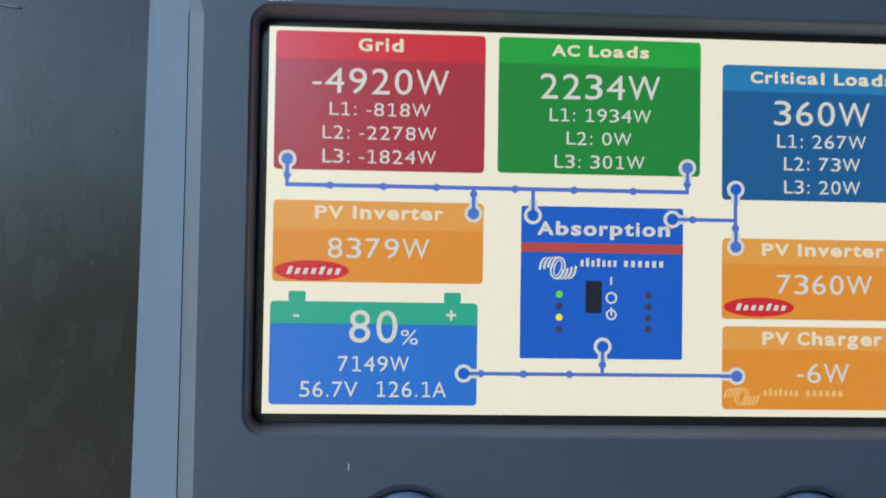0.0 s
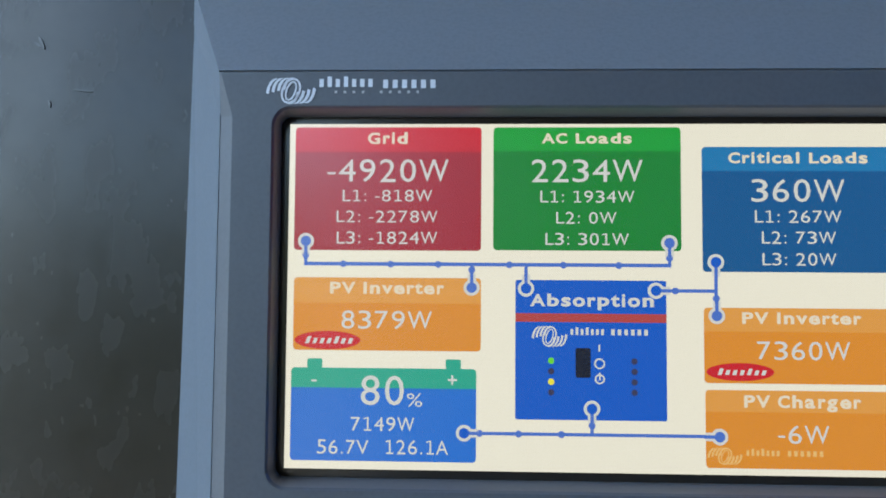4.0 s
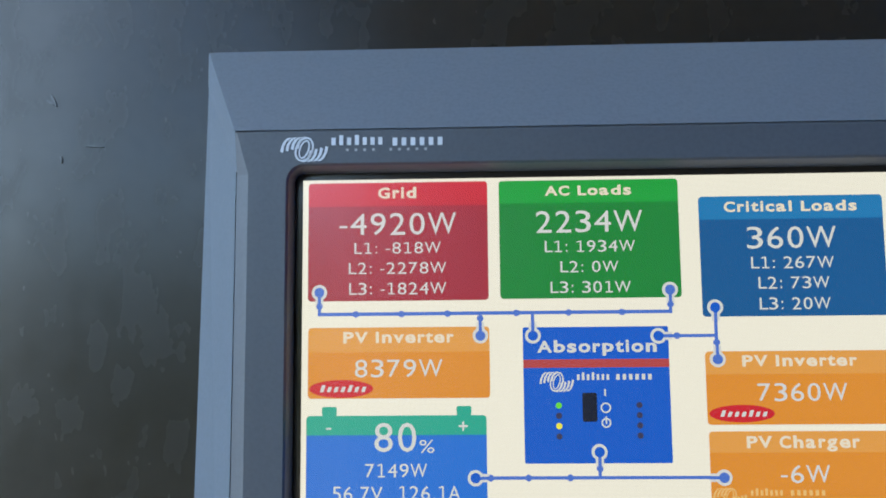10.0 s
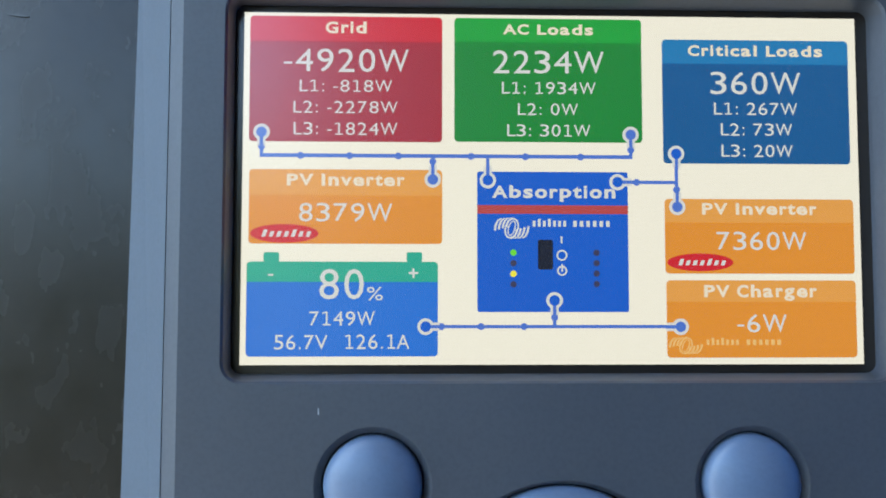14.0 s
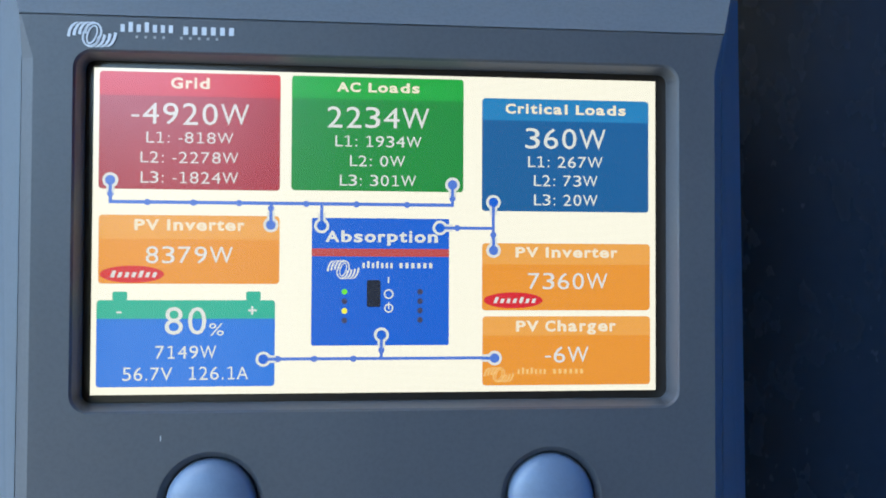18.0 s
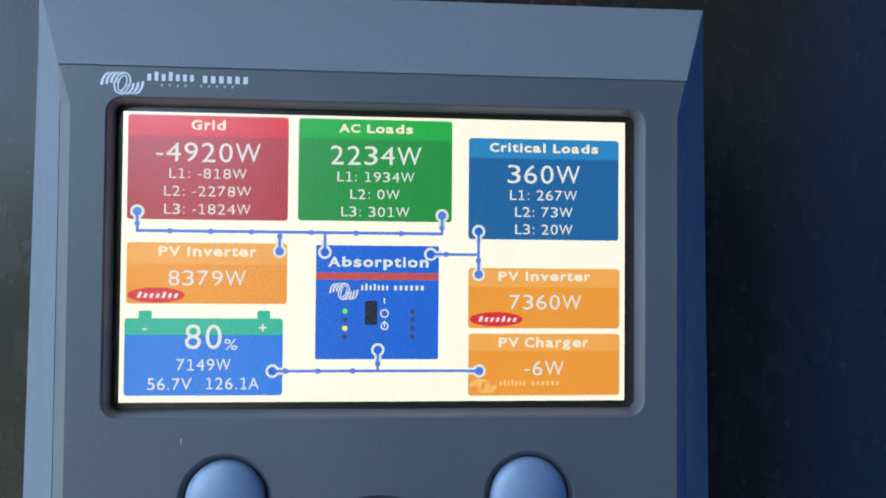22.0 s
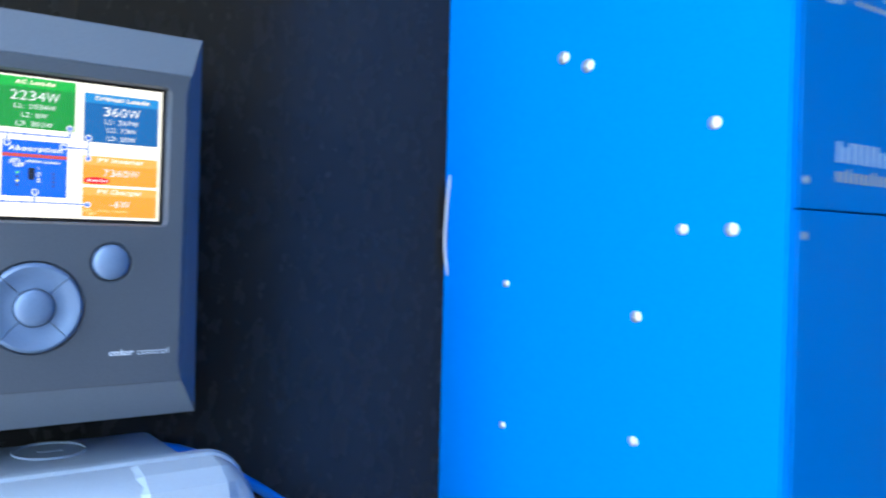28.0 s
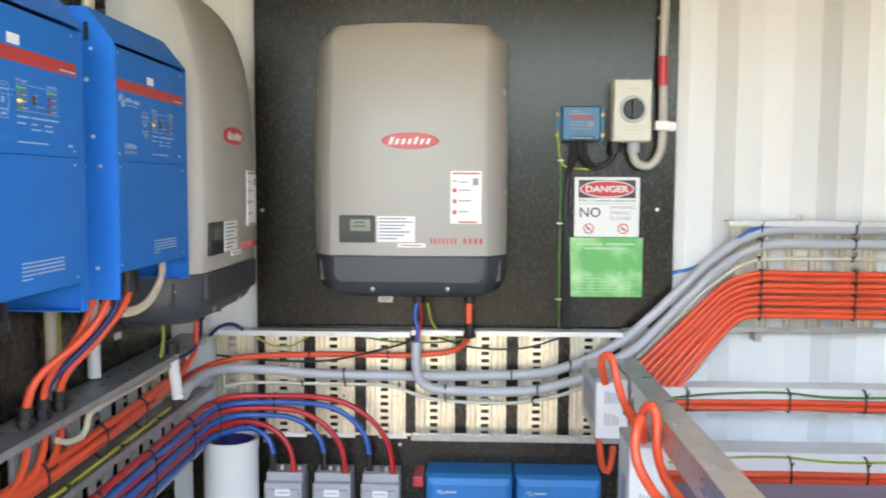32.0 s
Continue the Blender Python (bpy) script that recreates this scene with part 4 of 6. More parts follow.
    # product name and rating
    letter_bars(0.032, 1.5055, 0.080, 1.5145, 9, Z, Z + 0.0002, PRINT_SOFT, upper, tall=(0, 2, 3, 4, 5, 6))
    letter_bars(0.032, 1.4970, 0.080, 1.5030, 11, Z, Z + 0.0002, INK, upper, tall=(2, 7))
    # connection diagram
    L = 0.0007
    for x0, y0, x1, y1 in ((0.106, 1.562, 0.131, 1.571), (0.106, 1.538, 0.130, 1.562), (0.109, 1.527, 0.128, 1.538)):
        mark([(x0, y0, x1, y0 + L), (x0, y1 - L, x1, y1), (x0, y0, x0 + L, y1), (x1 - L, y0, x1, y1)], PRINT_SOFT, "diagram_line")
    mark([(0.096, 1.5625, 0.141, 1.5632), (0.112, 1.5555, 0.141, 1.5562), (0.109, 1.5665, 0.128, 1.5672), (0.115, 1.545, 0.120, 1.553), (0.114, 1.531, 0.123, 1.534)], PRINT_SOFT, "diagram_line")
    # control field
    text_in("charger", 0.147, 1.5735, 0.175, 1.5795, Z + 0.0002, PRINT, upper)
    text_in("inverter", 0.222, 1.5735, 0.249, 1.5785, Z + 0.0002, PRINT, upper)
    mark([(0.147, 1.5715, 0.255, 1.5722), (0.147, 1.5388, 0.255, 1.5395)])
    mark([(0.147, 1.5715 - 0.0082 * k, 0.180, 1.5719 - 0.0082 * k) for k in (1, 2, 3)], INK)
    mark([(0.226, 1.5715 - 0.0082 * k, 0.255, 1.5719 - 0.0082 * k) for k in (1, 2, 3)], INK)
    for k in range(4):
        z = 1.5675 - 0.0082 * k
        part("status_lamp", plate(bmesh.new(), 0.150, z - 0.0022, 0.159, z + 0.0022, Z, Z + 0.001, 0.0015, 3), LAMP[("green", "yellow", "amber", "yellow")[k]], upper, at=FACE_Y)
        part("status_lamp", plate(bmesh.new(), 0.223, z - 0.0022, 0.231, z + 0.0022, Z, Z + 0.001, 0.0015, 3), LAMP[("green", "red", "red", "red")[k]], upper, at=FACE_Y)
        mark([(0.161, z - 0.0012, 0.172 + 0.002 * (k % 2), z + 0.0012), (0.233, z - 0.0012, 0.247, z + 0.0012)], INK)
    part("rocker_switch", box(bmesh.new(), (0.1825, FR - 0.003, 1.5475), (0.1895, FR, 1.5605), 0.001), BLACK, upper)
    mark([(0.193, 1.560, 0.199, 1.562), (0.193, 1.553, 0.199, 1.555), (0.193, 1.546, 0.215, 1.548)], INK)
    mark([(0.148, 1.5305, 0.176, 1.5328), (0.181, 1.5305, 0.252, 1.5328), (0.148, 1.5225, 0.168, 1.5245), (0.181, 1.5225, 0.196, 1.5245), (0.214, 1.5225, 0.234, 1.5245), (0.181, 1.5160, 0.206, 1.5178), (0.214, 1.5160, 0.236, 1.5178), (0.148, 1.4990, 0.222, 1.5010), (0.277, 1.4985, 0.290, 1.5025)])
    for k in range(5):
        x, end, n = 0.147, 0.257 if k < 4 else 0.176, k
        while x < end - 0.003:
            w = min((0.0085, 0.013, 0.006, 0.0105, 0.0155)[n % 5], end - x)
            bars([(x, 1.3455 - 0.0052 * k, x + w, 1.3477 - 0.0052 * k)], -FR + 0.0006, -FR + 0.0008, PRINT_SOFT, lower)
            x, n = x + w + 0.0010, n + 1
    for x, z, p in ((0.0095, 1.4965, upper), (0.294, 1.4935, upper), (0.0095, 1.4735, lower), (0.294, 1.4740, lower), (0.294, 1.3145, lower), (0.0095, 1.3175, lower), (0.294, 1.655, upper), (0.0095, 1.655, upper)):
        screw((x, FR - 0.0004, z), (0, -1, 0), 0.0019, p)
    for y, z, r in ((-0.0546, 1.5665, 0.0052), (-0.0725, 1.5595, 0.0052), (-0.150, 1.5225, 0.0045), (-0.134, 1.4757, 0.0040), (-0.160, 1.4757, 0.0045), (-0.1085, 1.4337, 0.0042), (-0.1085, 1.3738, 0.0036), (-0.152, 1.3130, 0.0042), (-0.0118, 1.4442, 0.0032), (-0.0118, 1.3630, 0.0032), (-0.062, 1.3215, 0.0032), (-0.150, 1.6600, 0.0042)):
        screw((0.0, y, z), (-1, 0, 0), r * 0.72, left)
    part("lifting_slot", plate(bmesh.new(), 0.139, 1.672, 0.147, 1.702, -0.0002, 0.0004, 0.003), BLACK, left, "dark lifting slot", at=FACE_X)
    screw((0.0, -0.142, 1.612), (-1, 0, 0), 0.0036, left)
    # cable gland in the belly
    bm = rod(bmesh.new(), (0.190, -0.118, 1.321), (0.190, -0.118, 1.262), 0.021, 20)
    rod(bm, (0.190, -0.118, 1.268), (0.190, -0.118, 1.252), 0.024, 12)
    part("cable_gland", bm, BLACK, inv, "black plastic gland")
    bm = rod(bmesh.new(), (0.235, -0.110, 1.321), (0.235, -0.110, 1.298), 0.012, 14)
    part("blanking_plug", bm, PIPE, inv, "white plug")
    return inv


INV_X = (0.2490, 0.6880, 1.1220)
first = battery_inverter(pose(INV_X[0], 0, 0))
first["label"] = "blue steel inverter charger with red band, beside control panel"
for x in INV_X[1:]:
    more = copy_thing(first, pose(x, 0, 0))
    more["label"] = "blue steel inverter charger with red band and white sticker"
    more_upper = [o for o in more.children if o.name.startswith("upper_cover")][0]
    part("sticker", plate(bmesh.new(), 0.130, 1.619, 0.158, 1.632, -FR + 0.0004, -FR + 0.0007), PAPER, more_upper, "small white sticker", at=FACE_Y)
part("vent_cap", loft(bmesh.new(), [circle(0.278, -0.10, 0.012 * a, 1.726 + h, 16) for a, h in ((1, 0), (1, 0.005), (0.8, 0.010), (0.35, 0.012))]), PIPE, more, "small white cap on the hood", smooth=True)
part("sticker", plate(bmesh.new(), 0.145, 1.620, 0.190, 1.636, -FR + 0.0004, -FR + 0.0007), PAPER, [o for o in first.children if o.name.startswith("upper_cover")][0], "small white sticker", at=FACE_Y)

# ---- grey solar inverters ----


def solar_inverter(at, label):
    """Local x across (right seen from the room), y from the wall (-y out), z in the room."""
    inv = empty("solar_inverter", at, label, "solar inverter", "grey solar inverters")
    # depth of the front, half width of front and of body at each height
    rows = ((1.266, 0.166, 0.204, 0.255), (1.34, 0.170, 0.203, 0.256), (1.45, 0.172, 0.202, 0.256), (1.56, 0.170, 0.201, 0.256), (1.66, 0.162, 0.200, 0.256), (1.74, 0.148, 0.200, 0.256), (1.80, 0.130, 0.201, 0.256), (1.824, 0.120, 0.202, 0.255), (1.830, 0.117, 0.201, 0.253), (1.870, 0.095, 0.196, 0.221), (1.877, 0.070, 0.194, 0.212), (1.878, 0.010, 0.192, 0.208))

    def outline(z, d, f, w):
        s = max(0.012, d - 0.085)
        arch = 0.009 if z > 1.86 else 0.0  # the upper edge is slightly arched
        return [(px, py, pz - arch * (px / 0.2) ** 2) for px, py, pz in ((-w, 0, z), (-w, -s * 0.6 - 0.005, z), (-w + 0.001, -s - 0.008, z), (-f - 0.004, -d + 0.006, z), (-f + 0.006, -d, z), (-f * 0.5, -d - 0.0035, z), (0, -d - 0.005, z), (f * 0.5, -d - 0.0035, z), (f - 0.006, -d, z), (f + 0.004, -d + 0.006, z), (w - 0.001, -s - 0.008, z), (w, -s * 0.6 - 0.005, z), (w, 0, z))]
    bm = loft(bmesh.new(), [outline(*r) for r in rows])
    shell = part("shell", bm, SOLAR_GREY, inv, "bowed warm grey shell", smooth=True)
    # charcoal base with rounded lower corners
    lows = ((1.2645, 0.166, 0.204, 0.254), (1.235, 0.166, 0.204, 0.254), (1.208, 0.163, 0.203, 0.252), (1.190, 0.158, 0.200, 0.247), (1.175, 0.150, 0.194, 0.238), (1.164, 0.139, 0.185, 0.225), (1.157, 0.126, 0.173, 0.209), (1.153, 0.108, 0.160, 0.190), (1.152, 0.06, 0.145, 0.17))
    base = part("base", loft(bmesh.new(), [outline(*r) for r in lows]), SOLAR_BLACK, inv, "charcoal lower cover", smooth=True)
    part("base_panel", loft(bmesh.new(), [[(x, y, z) for x, z in ((-a, 1.262), (-a, 1.212), (-a + 0.014, 1.198), (a - 0.014, 1.198), (a, 1.212), (a, 1.262))] for a, y in ((0.192, -0.160), (0.192, -0.1725))]), SOLAR_BLACK, inv)
    for s in (-1, 1):
        part("corner_recess", plate(bmesh.new(), s * 0.230 - 0.008, 1.196, s * 0.230 + 0.008, 1.250, 0.098, 0.118, 0.006), SOLAR_BLACK, inv, "pale recess with screw", at=FACE_Y)
        screw((s * 0.230, -0.118, 1.232), (0, -1, 0), 0.0045, inv)
        for z in (1.692, 1.430):
            part("clip", loft(bmesh.new(), [circle(0, 0, 0.0098, 0, 6), circle(0, 0, 0.0098, 0.007, 6), circle(0, 0, 0.005, 0.0095, 6)]), STEEL, inv, "metal fixing clip", at=Matrix.Translation((s * 0.242, -0.098 if z < 1.6 else -0.088, z)) @ FACE_Y @ Matrix.Rotation(s * radians(40), 4, "Y"))
    for x in (-0.095, 0.100):
        screw((x, -0.154, 1.177), (0, -0.9, -0.4), 0.0065, inv)
    Z = 0.1765
    badge = part("badge", loft(bmesh.new(), [circle(0.004, 1.560, 0.073 * a, Z - 0.006 + h, 36, 0.0205 * a) for a, h in ((1, 0), (1, 0.0055), (0.95, 0.0075))]), BADGE, inv, "red oval badge", at=FACE_Y)
    letter_bars(-0.054, 1.551, 0.056, 1.570, 7, Z, Z + 0.0022, PAPER, badge, Matrix(), (0, 4), 0.35)
    letter_bars(0.054, 1.297, 0.126, 1.312, 7, 0.1700, 0.1752, INK_RED_PALE, inv, tall=range(7))
    letter_bars(0.138, 1.297, 0.194, 1.312, 4, 0.1700, 0.1752, INK_RED_PALE, inv, tall=range(4))
    part("display_unit", plate(bmesh.new(), -0.178, 1.300, -0.086, 1.370, 0.160, 0.1765, 0.004), BLACK, inv, "black display unit", at=FACE_Y)
    part("display", plate(bmesh.new(), -0.150, 1.330, -0.098, 1.360, 0.1765, 0.1772, 0.001), LCD, inv, "small green display", at=FACE_Y)
    bars([(-0.142, 1.340, -0.108, 1.344), (-0.138, 1.350, -0.112, 1.354)], 0.1772, 0.1776, INK_BLACK, inv)
    bars([(-0.171, 1.350, -0.163, 1.353), (-0.171, 1.340, -0.163, 1.343)], 0.1765, 0.1770, LAMP["yellow"], inv, "status_lamp")
    part("sticker", plate(bmesh.new(), -0.081, 1.302, 0.017, 1.368, 0.1745, 0.1768), PAPER, inv, "white sticker with grey lines", at=FACE_Y)
    bars([(-0.076, 1.360 - 0.0085 * k, 0.012 - (0.018, 0.0, 0.02, 0.03, 0.008, 0.022, 0.04)[k], 1.3635 - 0.0085 * k) for k in range(7)], 0.1768, 0.1772, INK, inv)
    part("sticker", plate(bmesh.new(), -0.028, 1.288, 0.044, 1.299, 0.1745, 0.1768), PAPER, inv, "narrow white sticker", at=FACE_Y)
    bars([(-0.020, 1.292, 0.036, 1.2945)], 0.1768, 0.1772, INK_RED, inv)
    part("sticker", plate(bmesh.new(), 0.107, 1.350, 0.187, 1.484, 0.1735, 0.1765), PAPER, inv, "tall white sticker with red boxes", at=FACE_Y)
    bars([(0.112, 1.476, 0.182, 1.480), (0.113, 1.430, 0.123, 1.440), (0.113, 1.402, 0.123, 1.412), (0.113, 1.374, 0.123, 1.384), (0.128, 1.352, 0.175, 1.356)], 0.1765, 0.1769, INK_RED_PALE, inv)
    bars([(0.127, 1.434, 0.158, 1.437), (0.127, 1.407, 0.160, 1.410), (0.127, 1.379, 0.154, 1.382), (0.114, 1.456, 0.124, 1.460), (0.164, 1.448, 0.178, 1.466), (0.130, 1.454, 0.150, 1.457)], 0.1765, 0.1769, INK, inv)
    # glands below
    for x, r in ((0.020, 0.018), (0.158, 0.015)):
        bm = rod(bmesh.new(), (x, -0.08, 1.158), (x, -0.08, 1.140), r, 14)
        rod(bm, (x, -0.08, 1.142), (x, -0.08, 1.132), r * 0.8, 14)
        part("cable_gland", bm, BLACK, inv, "black cable gland")
    return inv


solar_inverter(Matrix.Translation((BOARD_X, -0.587, 0)) @ Matrix.Rotation(radians(-90), 4, "Z"), "grey solar inverter with charcoal base on the end board")
solar_inverter(pose(1.712, BOARD_Y - 0.078, -0.003), "grey solar inverter with charcoal base beside blue inverters")
tagged(block("mounting_rail", (1.50, BOARD_Y - 0.078, 1.25), (1.93, BOARD_Y, 1.80), BLACK, bevel=0.002), "black mounting plate behind the solar inverter", "bracket")
tag = tagged(part("name_tag", plate(bmesh.new(), 0.490, 1.121, 0.530, 1.139, 0, 0.001), PAPER, at=Matrix.Translation((BOARD_X, 0, 0)) @ FACE_X), "small white tag stuck on the end board", "label")
bars([(0.495, 1.131, 0.524, 1.1335), (0.495, 1.1255, 0.518, 1.128)], 0.001, 0.0013, INK, tag, at=Matrix())

# ---- small devices and signs on the end board ----
EB = Matrix.Translation((BOARD_X, 0, 0)) @ FACE_X  # flat drawing: x = -room y, y = room z

charger = empty("charge_controller", EB, "small blue charge controller with red stripe", "charge controller")
part("heat_sink", plate(bmesh.new(), 0.976, 1.572, 1.104, 1.658, 0.0, 0.014, 0.003), TEAL_BLUE, charger)
for x in (0.980, 1.100):
    for y in (1.585, 1.640):
        part("mounting_screw", loft(bmesh.new(), [circle(x, y, 0.006, 0.014, 14), circle(x, y, 0.006, 0.017, 14), circle(x, y, 0.003, 0.0185, 14)]), material("brass_screw", (0.75, 0.5, 0.2), 0.35, 0.9), charger, "yellow screw")
part("body", loft(bmesh.new(), [round_rect(0.988 - a, 1.568 - a, 1.092 + a, 1.661 + a, 0.006, z, 4) for a, z in ((0, 0.014), (0, 0.040), (-0.004, 0.046))]), TEAL_BLUE, charger)
bars([(1.008, 1.628, 1.072, 1.635)], 0.046, 0.0464, RED_BAND, charger, at=Matrix())
bars([(1.008, 1.638, 1.066, 1.641), (1.008, 1.645, 1.040, 1.648), (1.012, 1.617, 1.050, 1.620), (1.012, 1.609, 1.044, 1.612), (1.056, 1.606, 1.072, 1.622), (1.012, 1.600, 1.066, 1.602)], 0.046, 0.0464, INK, charger, at=Matrix())
part("terminal_block", box(bmesh.new(), (1.010, 1.571, 0.030), (1.076, 1.581, 0.0475), 0.001), BLACK, charger)
bars([(1.014 + 0.010 * k, 1.574, 1.019 + 0.010 * k, 1.578) for k in range(6)], 0.0475, 0.048, PRINT, charger, at=Matrix())

isolator = empty("isolator_switch", EB, "cream plastic isolator switch with black knob", "isolator switch")
part("body", loft(bmesh.new(), [round_rect(1.121 - a, 1.565 - a, 1.222 + a, 1.730 + a, 0.006, z, 4) for a, z in ((0, 0.0), (0, 0.060), (-0.004, 0.066))]), CREAM, isolator)
part("dial", loft(bmesh.new(), [circle(1.172, 1.650, 0.036 * a, z, 36) for a, z in ((1, 0.066), (1, 0.070), (0.95, 0.073))]), CONDUIT, isolator, "grey dial ring")
part("knob", loft(bmesh.new(), [circle(1.172, 1.650, 0.027 * a, z, 32) for a, z in ((1, 0.073), (1, 0.080), (0.9, 0.084))]), BLACK, isolator, "black rotary knob")
part("grip", plate(bmesh.new(), 1.165, 1.624, 1.179, 1.676, 0.084, 0.100, 0.005), BLACK, isolator)
bars([(1.128, 1.719, 1.146, 1.7215), (1.196, 1.719, 1.218, 1.7215), (1.158, 1.703, 1.188, 1.7055), (1.150, 1.604, 1.198, 1.606), (1.146, 1.595, 1.202, 1.597), (1.150, 1.586, 1.196, 1.588)], 0.066, 0.0664, BEIGE, isolator, at=Matrix())
bm = bmesh.new()
rod(bm, (1.134, 1.568, 0.030), (1.134, 1.536, 0.030), 0.015, 12)
rod(bm, (1.134, 1.558, 0.030), (1.134, 1.546, 0.030), 0.020, 8)
part("cable_gland", bm, BLACK, isolator, "black cable gland")
part("conduit_socket", rod(bmesh.new(), (1.182, 1.568, 0.030), (1.182, 1.538, 0.030), 0.017, 16), CONDUIT, isolator)

E_X = BOARD_X - 0.030
cable("flexible_conduit", [(E_X, -1.182, 1.560), (E_X, -1.182, 1.530), (E_X, -1.196, 1.508), (E_X, -1.226, 1.504), (E_X, -1.250, 1.530), (E_X, -1.258, 1.575), (E_X, -1.258, 1.70), (E_X, -1.255, 1.80), (E_X, -1.258, 1.95), (E_X, -1.262, 2.25)], 0.0112, FLEX, "grey corrugated flexible conduit up the end board", "conduit", step=0.004, sides=14, rib=0.10)
sleeve = tagged(part("warning_sleeve", rod(bmesh.new(), (E_X, -1.2565, 1.715), (E_X, -1.2555, 1.793), 0.0132, 18), BADGE), "red warning sleeve wrapped round grey conduit", "label")
clip = empty("conduit_clip", EB, "white conduit saddle clip with screw", "clip")
part("saddle", plate(bmesh.new(), 1.236, 1.598, 1.272, 1.622, 0.0, 0.046, 0.004), PAPER, clip)
part("tab", plate(bmesh.new(), 1.272, 1.597, 1.302, 1.622, 0.0, 0.004, 0.010), PAPER, clip)
part("mounting_screw", disc(bmesh.new(), 1.288, 1.609, 0.005, 0.004, 0.007, 14), STEEL, clip)

sign = empty("danger_sign", EB, "white danger sign with red oval on end board", "sign")
part("board", plate(bmesh.new(), 1.030, 1.308, 1.207, 1.472, 0.0, 0.003, 0.003), PAPER, sign)
part("black_field", plate(bmesh.new(), 1.041, 1.415, 1.196, 1.464, 0.003, 0.0033), INK_BLACK, sign)
part("white_oval", disc(bmesh.new(), 1.1185, 1.4395, 0.074, 0.003, 0.0036, 40, 0.0235), PAPER, sign)
part("red_oval", disc(bmesh.new(), 1.1185, 1.4395, 0.071, 0.003, 0.0039, 40, 0.0205), INK_RED, sign)
text_in("DANGER", 1.0600, 1.4305, 1.1770, 1.4485, 0.0042, PAPER, sign, "lettering", Matrix(), 0.02)
text_in("Risk of battery explosion", 1.0420, 1.4030, 1.1960, 1.4115, 0.0033, INK_DARK, sign, "lettering", Matrix(), 0.01)
part("rule", plate(bmesh.new(), 1.040, 1.3985, 1.198, 1.3997, 0.003, 0.0033), INK, sign)
text_in("NO", 1.0450, 1.3620, 1.1020, 1.3890, 0.0033, INK_DARK, sign, "lettering", Matrix(), 0.015)
for k, w in enumerate(("SMOKING", "SPARKS", "FLAMES")):
    text_in(w, 1.1280, 1.3845 - 0.0150 * k, (1.1960, 1.1850, 1.1860)[k], 1.3940 - 0.0150 * k, 0.0033, INK, sign, "lettering", Matrix())
for x in (1.070, 1.164):
    part("ban_ring", hoop(bmesh.new(), x, 1.331, 0.0115, 0.0145, 0.003, 0.0034), INK_RED, sign)
    part("ban_bar", loft(bmesh.new(), [[(x - 0.0095, 1.3385, z), (x - 0.0075, 1.3405, z), (x + 0.0095, 1.3235, z), (x + 0.0075, 1.3215, z)] for z in (0.003, 0.0036)]), INK_RED, sign)
    part("symbol", plate(bmesh.new(), x - 0.006, 1.3265, x + 0.005, 1.334, 0.003, 0.0033, 0.002), INK, sign)
for x in (1.036, 1.201):
    for y in (1.314, 1.466):
        screw((x, y, 0.003), (0, 0, 1), 0.0022, sign)
sheet = empty("notice_sheet", EB, "green printed notice sheet with pale lines", "notice")
part("sheet", plate(bmesh.new(), 1.019, 1.142, 1.219, 1.306, 0.0, 0.002), SHEET_GREEN, sheet)
PALE = material("pale_green_print", (0.42, 0.66, 0.40), 0.5, grain=0.1)
bars([(1.036, 1.286, 1.110, 1.291), (1.118, 1.286, 1.196, 1.291), (1.060, 1.274, 1.170, 1.279)] + [(1.034, 1.192 - 0.009 * k, 1.204 - 0.012 * (k % 2), 1.1935 - 0.009 * k) for k in range(5)], 0.002, 0.0023, PALE, sheet, at=Matrix())

# ---- cable trays ----
PANEL_W, GAP = 0.110, 0.0332


def tray_panel_mesh(h):
    """One pressed strip of tray back: ribs, and a column of slots left open. Flat: x across, y up, z out."""
    bm = bmesh.new()
    w = PANEL_W
    for x0, x1 in ((0.0, 0.040), (0.062, w)):
        box(bm, (x0, 0, 0), (x1, h, 0.0015))
    n = max(4, int(h / 0.0198))
    pitch = h / n
    for k in range(n + 1):
        y = k * pitch
        box(bm, (0.040, max(0, y - pitch * 0.24), 0), (0.062, min(h, y + pitch * 0.24), 0.0015))
    for x in (0.005, 0.019, 0.067, 0.084, 0.098):
        loft(bm, [[(x, 0.004, 0.0015), (x + 0.009, 0.004, 0.0015), (x + 0.0062, 0.008, 0.0085), (x + 0.0028, 0.008, 0.0085)], [(x, h - 0.004, 0.0015), (x + 0.009, h - 0.004, 0.0015), (x + 0.0062, h - 0.008, 0.0085), (x + 0.0028, h - 0.008, 0.0085)]])
    me = bpy.data.meshes.new("tray_strip")
    bmesh.ops.recalc_face_normals(bm, faces=bm.faces)
    bm.to_mesh(me)
    bm.free()
    return me


